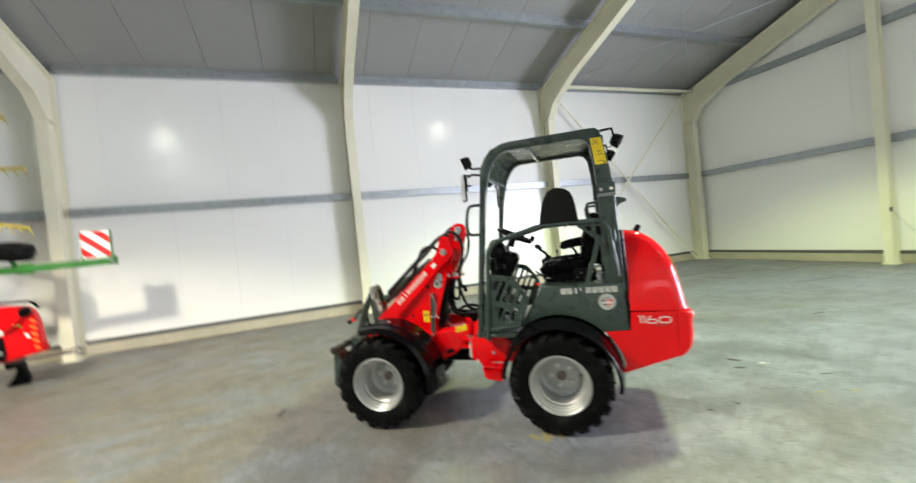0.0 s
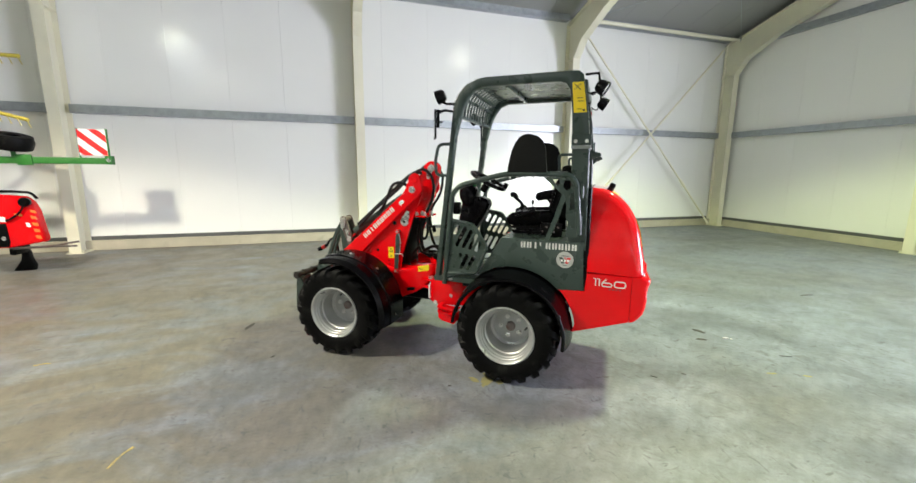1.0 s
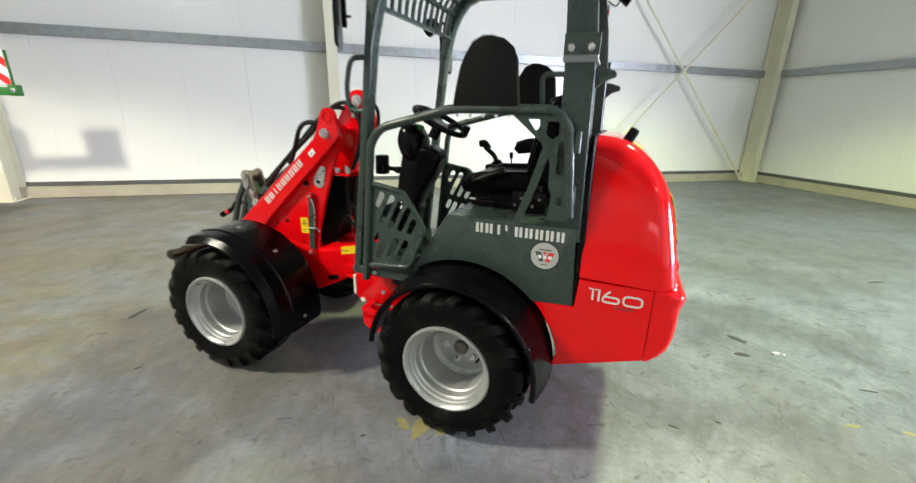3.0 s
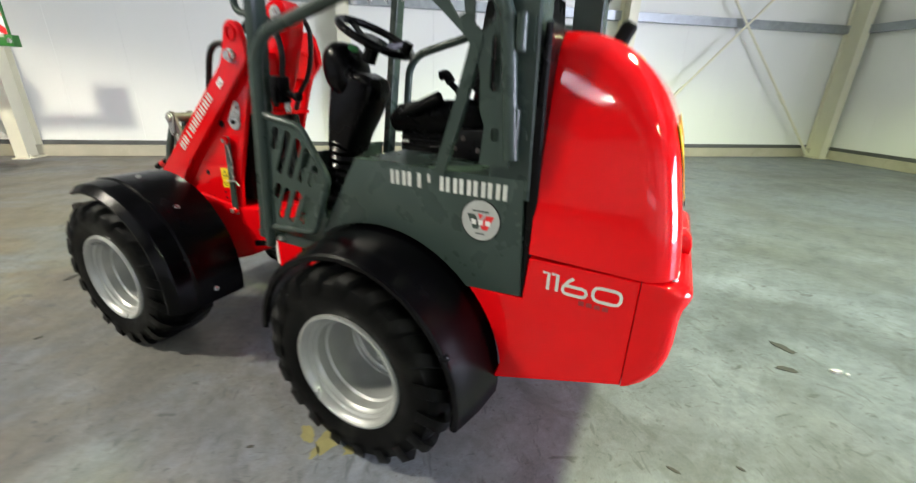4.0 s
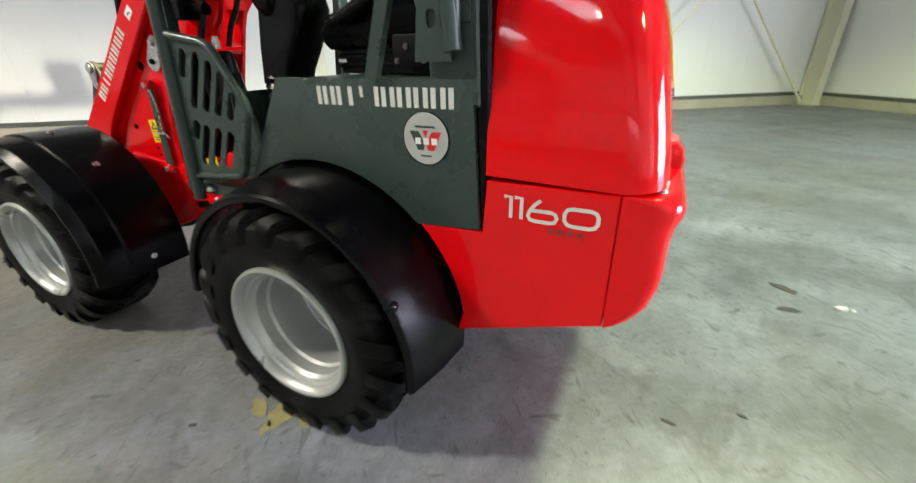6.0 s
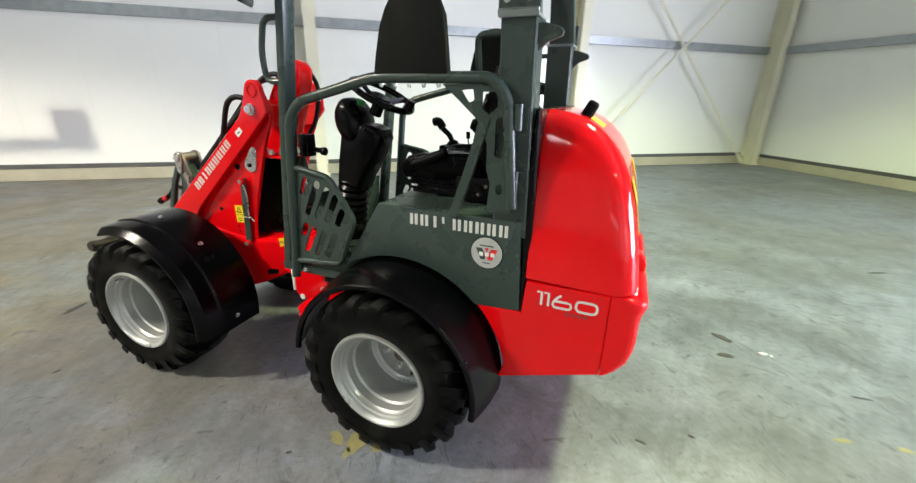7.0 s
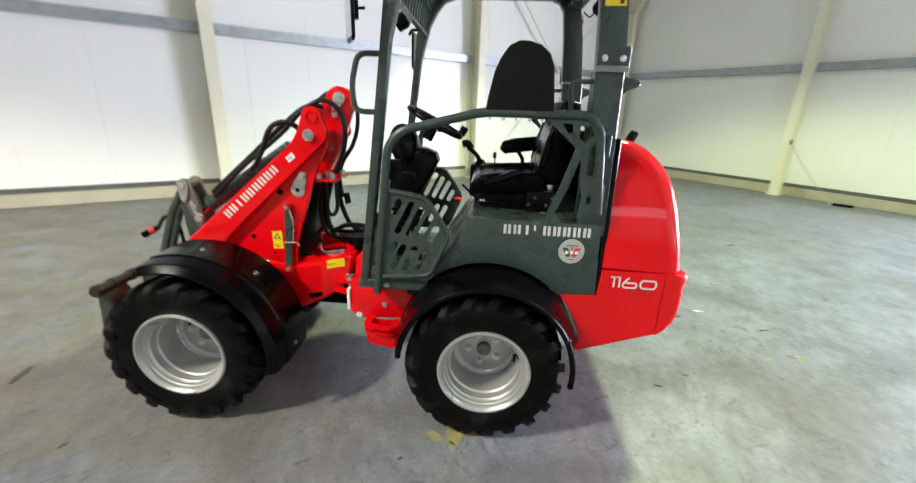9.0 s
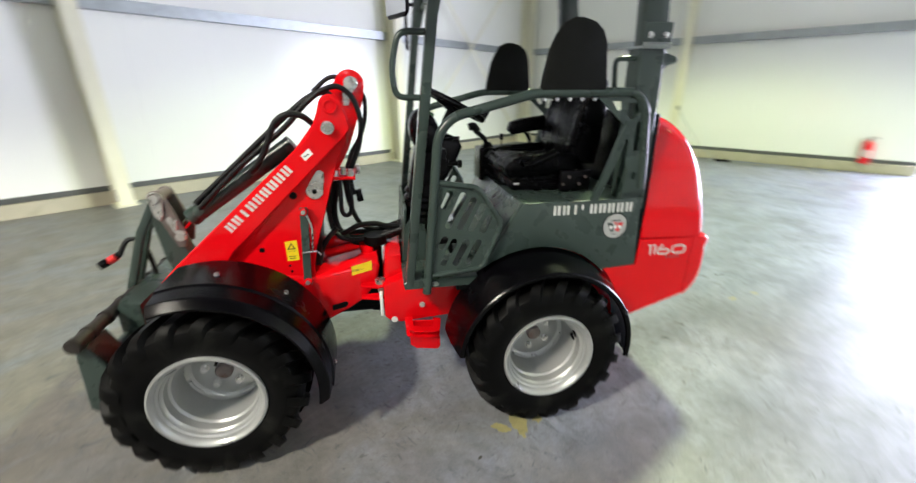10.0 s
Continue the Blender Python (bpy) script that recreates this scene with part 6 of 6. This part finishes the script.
bm = bmesh.new()
tube(bm, [(0.36, 0.0, 1.70), (0.34, 0.0, 1.92), (-0.1, 0.05, 2.0)], 0.03, 10)
tube(bm, [(-0.9, 0.0, 1.6), (-0.9, 0.0, 0.05)], 0.05, 10)
tube(bm, [(-1.8, 0.0, 1.65), (-1.8, 0.0, 0.05)], 0.05, 10)
tube(bm, [(-1.8, 0.1, 1.65), (-0.6, 0.12, 2.6), (-0.45, 0.15, 3.6)], 0.05, 10)
tube(bm, [(-0.9, 0.1, 1.65), (-0.2, 0.15, 2.2), (-0.45, 0.15, 3.4)], 0.045, 10)
box(bm, (-1.95, -0.12, 0.0), (-1.65, 0.12, 0.05), 0.01)
box(bm, (-1.02, -0.12, 0.0), (-0.78, 0.12, 0.05), 0.01)
part("frame", bm, GREEN, implement, "green tubular frame")
for x, z, tip in ((-0.5, 3.12, (0.62, 3.14)), (-0.5, 2.5, (0.6, 2.24)), (-0.6, 1.7, (0.1, 1.52)), (-0.5, 3.75, (0.45, 3.9))):
    bm = bmesh.new()
    tube(bm, [(x, 0.1, z), ((x + tip[0]) / 2, 0.05, (z + tip[1]) / 2 + 0.02), (tip[0], 0.0, tip[1])], 0.028, 10)
    arm = part("tine_arm", bm, TINE, implement, "dusty yellow tine arm")
    for k in range(6):
        u = 0.45 + 0.1 * k
        px, pz = x + (tip[0] - x) * u, z + (tip[1] - z) * u
        bm = bmesh.new()
        tube(bm, [(px, 0.03, pz), (px + 0.05, -0.02, pz - 0.02), (px + 0.13, -0.1, pz - 0.13)], 0.006, 6)
        part("tine", bm, TINE, arm)

mower = thing("red_mower_unit", "red implement unit with black parts and orange decals", "farm implement", pose(-4.15, 8.0, 0))
bm = bmesh.new()
slab(bm, [(-1.0, 0.41), (0.40, 0.41), (0.78, 0.48), (0.80, 0.53), (0.745, 0.94), (0.70, 1.06), (0.63, 1.13), (0.45, 1.16), (-1.0, 1.18)], -0.27, -0.1, "y", 0.03, 3)
body = part("body", bm, RED, mower, "red painted sheet-metal cover")
bm = bmesh.new()
slab(bm, [(-0.9, 0.43), (0.40, 0.43), (0.42, 0.5), (0.405, 0.76), (-0.9, 0.8)], -0.285, -0.268, "y", 0.008, 2)
guard = part("guard", bm, BLACK_PAINT, mower, "black guard plate")
bolts([(0.36, -0.286, 0.55), (0.18, -0.286, 0.56), (0.02, -0.286, 0.56)], guard, (0, -1, 0), 0.02, 0.012)
bm = bmesh.new()
tube(bm, rounded([(-0.9, -0.2, 1.22), (0.5, -0.2, 1.205), (0.7, -0.2, 1.19), (0.76, -0.2, 1.1)], 0.06, 4), 0.018, 8)
part("top_bar", bm, BLACK_PAINT, mower, "black tube along the top")
bm = bmesh.new()
lathe(bm, [(0.0, -0.06), (0.05, -0.055), (0.07, -0.02), (0.06, 0.03), (0.0, 0.04)], (0.66, -0.28, 1.06), "y", 16)
tube(bm, smooth_line([(0.66, -0.3, 1.04), (0.60, -0.31, 0.92), (0.5, -0.3, 0.84), (0.42, -0.29, 0.8)]), 0.014, 8)
part("release_knob", bm, BLACK_PAINT, mower, "black knob with hose")
for x0, z0, w, hh, mt in ((0.30, 0.78, 0.11, 0.085, WHITE_PRINT), (0.52, 0.86, 0.08, 0.04, TINE), (0.63, 0.70, 0.045, 0.07, WHITE_PRINT),
                          (0.70, 0.90, 0.06, 0.05, ORANGE), (0.695, 0.81, 0.065, 0.055, ORANGE), (0.70, 0.715, 0.065, 0.055, ORANGE), (0.705, 0.625, 0.065, 0.055, ORANGE), (0.715, 0.53, 0.06, 0.055, ORANGE)):
    bm = bmesh.new()
    slab(bm, [(x0, z0 + 0.012), (x0 + w, z0), (x0 + w - 0.008, z0 + hh - 0.012), (x0 - 0.006, z0 + hh)], -0.2722, -0.2706, "y")
    part("decal", bm, mt, mower)
for pts in ([(0.35, -0.2, 0.40), (0.85, -0.26, 0.42), (1.0, -0.28, 0.44), (1.21, -0.29, 0.475)], [(0.35, -0.15, 0.38), (0.88, -0.24, 0.405), (1.17, -0.28, 0.41)]):
    bm = bmesh.new()
    tube(bm, smooth_line(pts), 0.014, 8)
    part("fork_rod", bm, WORN, mower, "thin rusty steel rod")
bm = bmesh.new()
slab(bm, [(0.16, 0.0), (0.40, 0.0), (0.42, 0.07), (0.38, 0.2), (0.37, 0.3), (0.30, 0.32), (0.27, 0.16)], 0.1, 0.2, "y", 0.015, 2)
part("stand_foot", bm, BLACK_PAINT, mower, "black support foot")
for lo_, hi_ in (((-0.9, -0.2, 0.0), (-0.75, 0.2, 0.42)), ((0.29, -0.12, 0.28), (0.37, 0.18, 0.42))):
    bm = bmesh.new()
    box(bm, lo_, hi_, 0.01)
    part("stand_leg", bm, BLACK_PAINT, mower)

# ---- along the gable wall ----
ext = thing("fire_extinguisher", "red fire extinguisher hung low on the white gable wall", "fire extinguisher", pose(EAST - 0.1, 1.71, -0.12))
bm = bmesh.new()
lathe(bm, [(0.0, 0.29), (0.06, 0.29), (0.072, 0.30), (0.075, 0.33), (0.075, 0.64), (0.068, 0.68), (0.045, 0.71), (0.025, 0.72), (0.022, 0.745), (0.0, 0.745)], (0, 0, 0), "z", 28)
part("cylinder", bm, RED, ext)
bm = bmesh.new()
box(bm, (-0.02, -0.015, 0.745), (0.02, 0.015, 0.78), 0.004)
tube(bm, [(0.0, 0.0, 0.775), (0.0, -0.1, 0.80)], 0.01, 8)
tube(bm, smooth_line([(0.0, 0.02, 0.76), (-0.03, 0.1, 0.72), (-0.04, 0.1, 0.55), (-0.03, 0.09, 0.42)]), 0.012, 8)
part("valve", bm, BLACK_PLASTIC, ext, "black valve handle and hose")
bm = bmesh.new()
slab(bm, [(-0.04, 0.42), (0.04, 0.42), (0.04, 0.56), (-0.04, 0.56)], -0.0775, -0.0758, "x")
part("label_plate", bm, WHITE_PRINT, ext)
bm = bmesh.new()
box(bm, (0.06, -0.05, 0.35), (0.098, 0.05, 0.6), 0.004)
part("wall_bracket", bm, BLACK_PAINT, ext)

strap = thing("ratchet_strap", "black ratchet strap lying at the wall foot", "strap", pose(11.22, 4.03, 0, 0, 0, 15))
bm = bmesh.new()
for k in range(5):
    box(bm, (-0.05 + 0.015 * (k % 2), -0.16 + k * 0.06, 0.0), (0.05 + 0.012 * (k % 3), -0.09 + k * 0.06, 0.045 - 0.006 * (k % 2)), 0.01)
part("webbing", bm, BLACK_PAINT, strap)
bm = bmesh.new()
box(bm, (-0.03, 0.15, 0.0), (0.03, 0.21, 0.05), 0.008)
part("buckle", bm, ZINC, strap)
cord = thing("tie_wire", "thin grey wire tied to the cream gable post", "wire", pose(11.33, 5.14, 0))
bm = bmesh.new()
tube(bm, smooth_line([(-0.035, 0.0, 1.12), (-0.02, -0.25, 0.75), (0.0, -0.6, 0.32), (0.03, -0.95, 0.04)]), 0.006, 6)
part("wire", bm, GALV, cord)
bm = bmesh.new()
box(bm, (-0.045, -0.02, 1.08), (-0.031, 0.02, 1.18), 0.004)
part("clip", bm, BLACK_PAINT, cord)

# ---- litter and marks on the floor ----


def fleck(name, place, length, width, turn, mat, label, cat, lift=0.0015, thick=0.003, seed=1):
    """A small irregular flat scrap lying on the floor."""
    rnd = random.Random(seed)
    bm = bmesh.new()
    n = 18
    pts = []
    for i in range(n):
        a = 2 * math.pi * i / n
        r = 0.72 + 0.4 * rnd.random()
        pts.append((length / 2 * math.cos(a) * r, width / 2 * math.sin(a) * r))
    slab(bm, pts, 0, thick, "z")
    ob = part(name, bm, mat)
    ob.matrix_world = pose(place[0], place[1], lift, 0, 0, turn)
    return tagged(ob, label, cat, {"stain": "paint stains", "debris": "mud crumbs", "litter": "paper scraps"}[cat] + " on the floor")


STAIN_YELLOW = simple("old yellow marking paint", (0.3, 0.27, 0.115), 0.7, vary=0.2, scale=14, grain=90, bump=0.1)
DIRT = simple("dried mud", (0.075, 0.074, 0.066), 0.9, vary=0.3, scale=20, grain=80, bump=0.4)
STRAW = simple("dry straw", (0.5, 0.38, 0.13), 0.7, vary=0.2, scale=40, bump=0.1)
PAPER = simple("white scrap of paper", (0.75, 0.74, 0.7), 0.7, vary=0.1, scale=40, bump=0.1)
rnd = random.Random(7)
for k, (dx, dy, ln, wd) in enumerate(((0, 0, 0.16, 0.09), (0.1, -0.05, 0.12, 0.06), (-0.09, 0.03, 0.1, 0.05), (0.16, 0.02, 0.07, 0.05), (0.02, 0.07, 0.1, 0.04), (-0.05, -0.06, 0.06, 0.03), (0.22, -0.03, 0.04, 0.03))):
    fleck("paint_stain", (1.69 + dx, 3.08 + dy), ln, wd, rnd.uniform(0, 180), STAIN_YELLOW, "worn yellow paint stain on the concrete beside the wheel", "stain", 0.0006, 0.0008, seed=k)
for k, (x, y, ln, wd, tn) in enumerate(((4.03, 3.36, 0.13, 0.05, 108), (3.88, 3.20, 0.11, 0.045, 150), (4.27, 2.72, 0.09, 0.012, 150), (2.93, 2.76, 0.05, 0.015, 130), (3.18, 2.73, 0.03, 0.012, 130), (6.39, 3.89, 0.2, 0.03, 170),
                                        (-0.19, 4.72, 0.18, 0.04, 70), (1.40, 3.08, 0.025, 0.015, 0), (0.12, 3.94, 0.04, 0.02, 40))):
    fleck("mud_fleck", (x, y), ln, wd, tn, DIRT, "small dark crumb of dried mud on the concrete", "debris", 0.0006, 0.0025, seed=20 + k)
for k, (x, y, ln, wd, tn) in enumerate(((3.85, 2.54, 0.09, 0.025, 160), (4.07, 2.43, 0.06, 0.03, 150))):
    fleck("paint_stain", (x, y), ln, wd, tn, STAIN_YELLOW, "small ochre paint fleck on the concrete", "stain", 0.0006, 0.0008, seed=50 + k)
fleck("paper_scrap", (4.11, 3.145), 0.055, 0.026, 160, PAPER, "small crumpled white paper scrap on the concrete", "litter", 0.001, 0.012, seed=3)
fleck("paper_scrap", (4.15, 3.12), 0.022, 0.015, 20, PAPER, "small torn white paper scrap on the concrete", "litter", 0.001, 0.006, seed=5)
for k, (x, y, tn, ln) in enumerate(((-0.50, 2.88, 74, 0.17), (-0.49, 2.91, 62, 0.1), (11.2, 3.4, 85, 0.3), (11.3, 2.6, 95, 0.25), (11.28, 2.0, 80, 0.3), (0.9, 6.9, 30, 0.12), (-1.6, 4.3, 10, 0.1))):
    bm = bmesh.new()
    tube(bm, [(-ln / 2, 0, 0.003), (0, 0.006, 0.005), (ln / 2, 0, 0.003)], 0.003, 6)
    ob = part("straw", bm, STRAW)
    ob.matrix_world = pose(x, y, 0, 0, 0, tn)
    tagged(ob, "single dry yellow straw lying on the concrete", "straw", "straws on the floor")
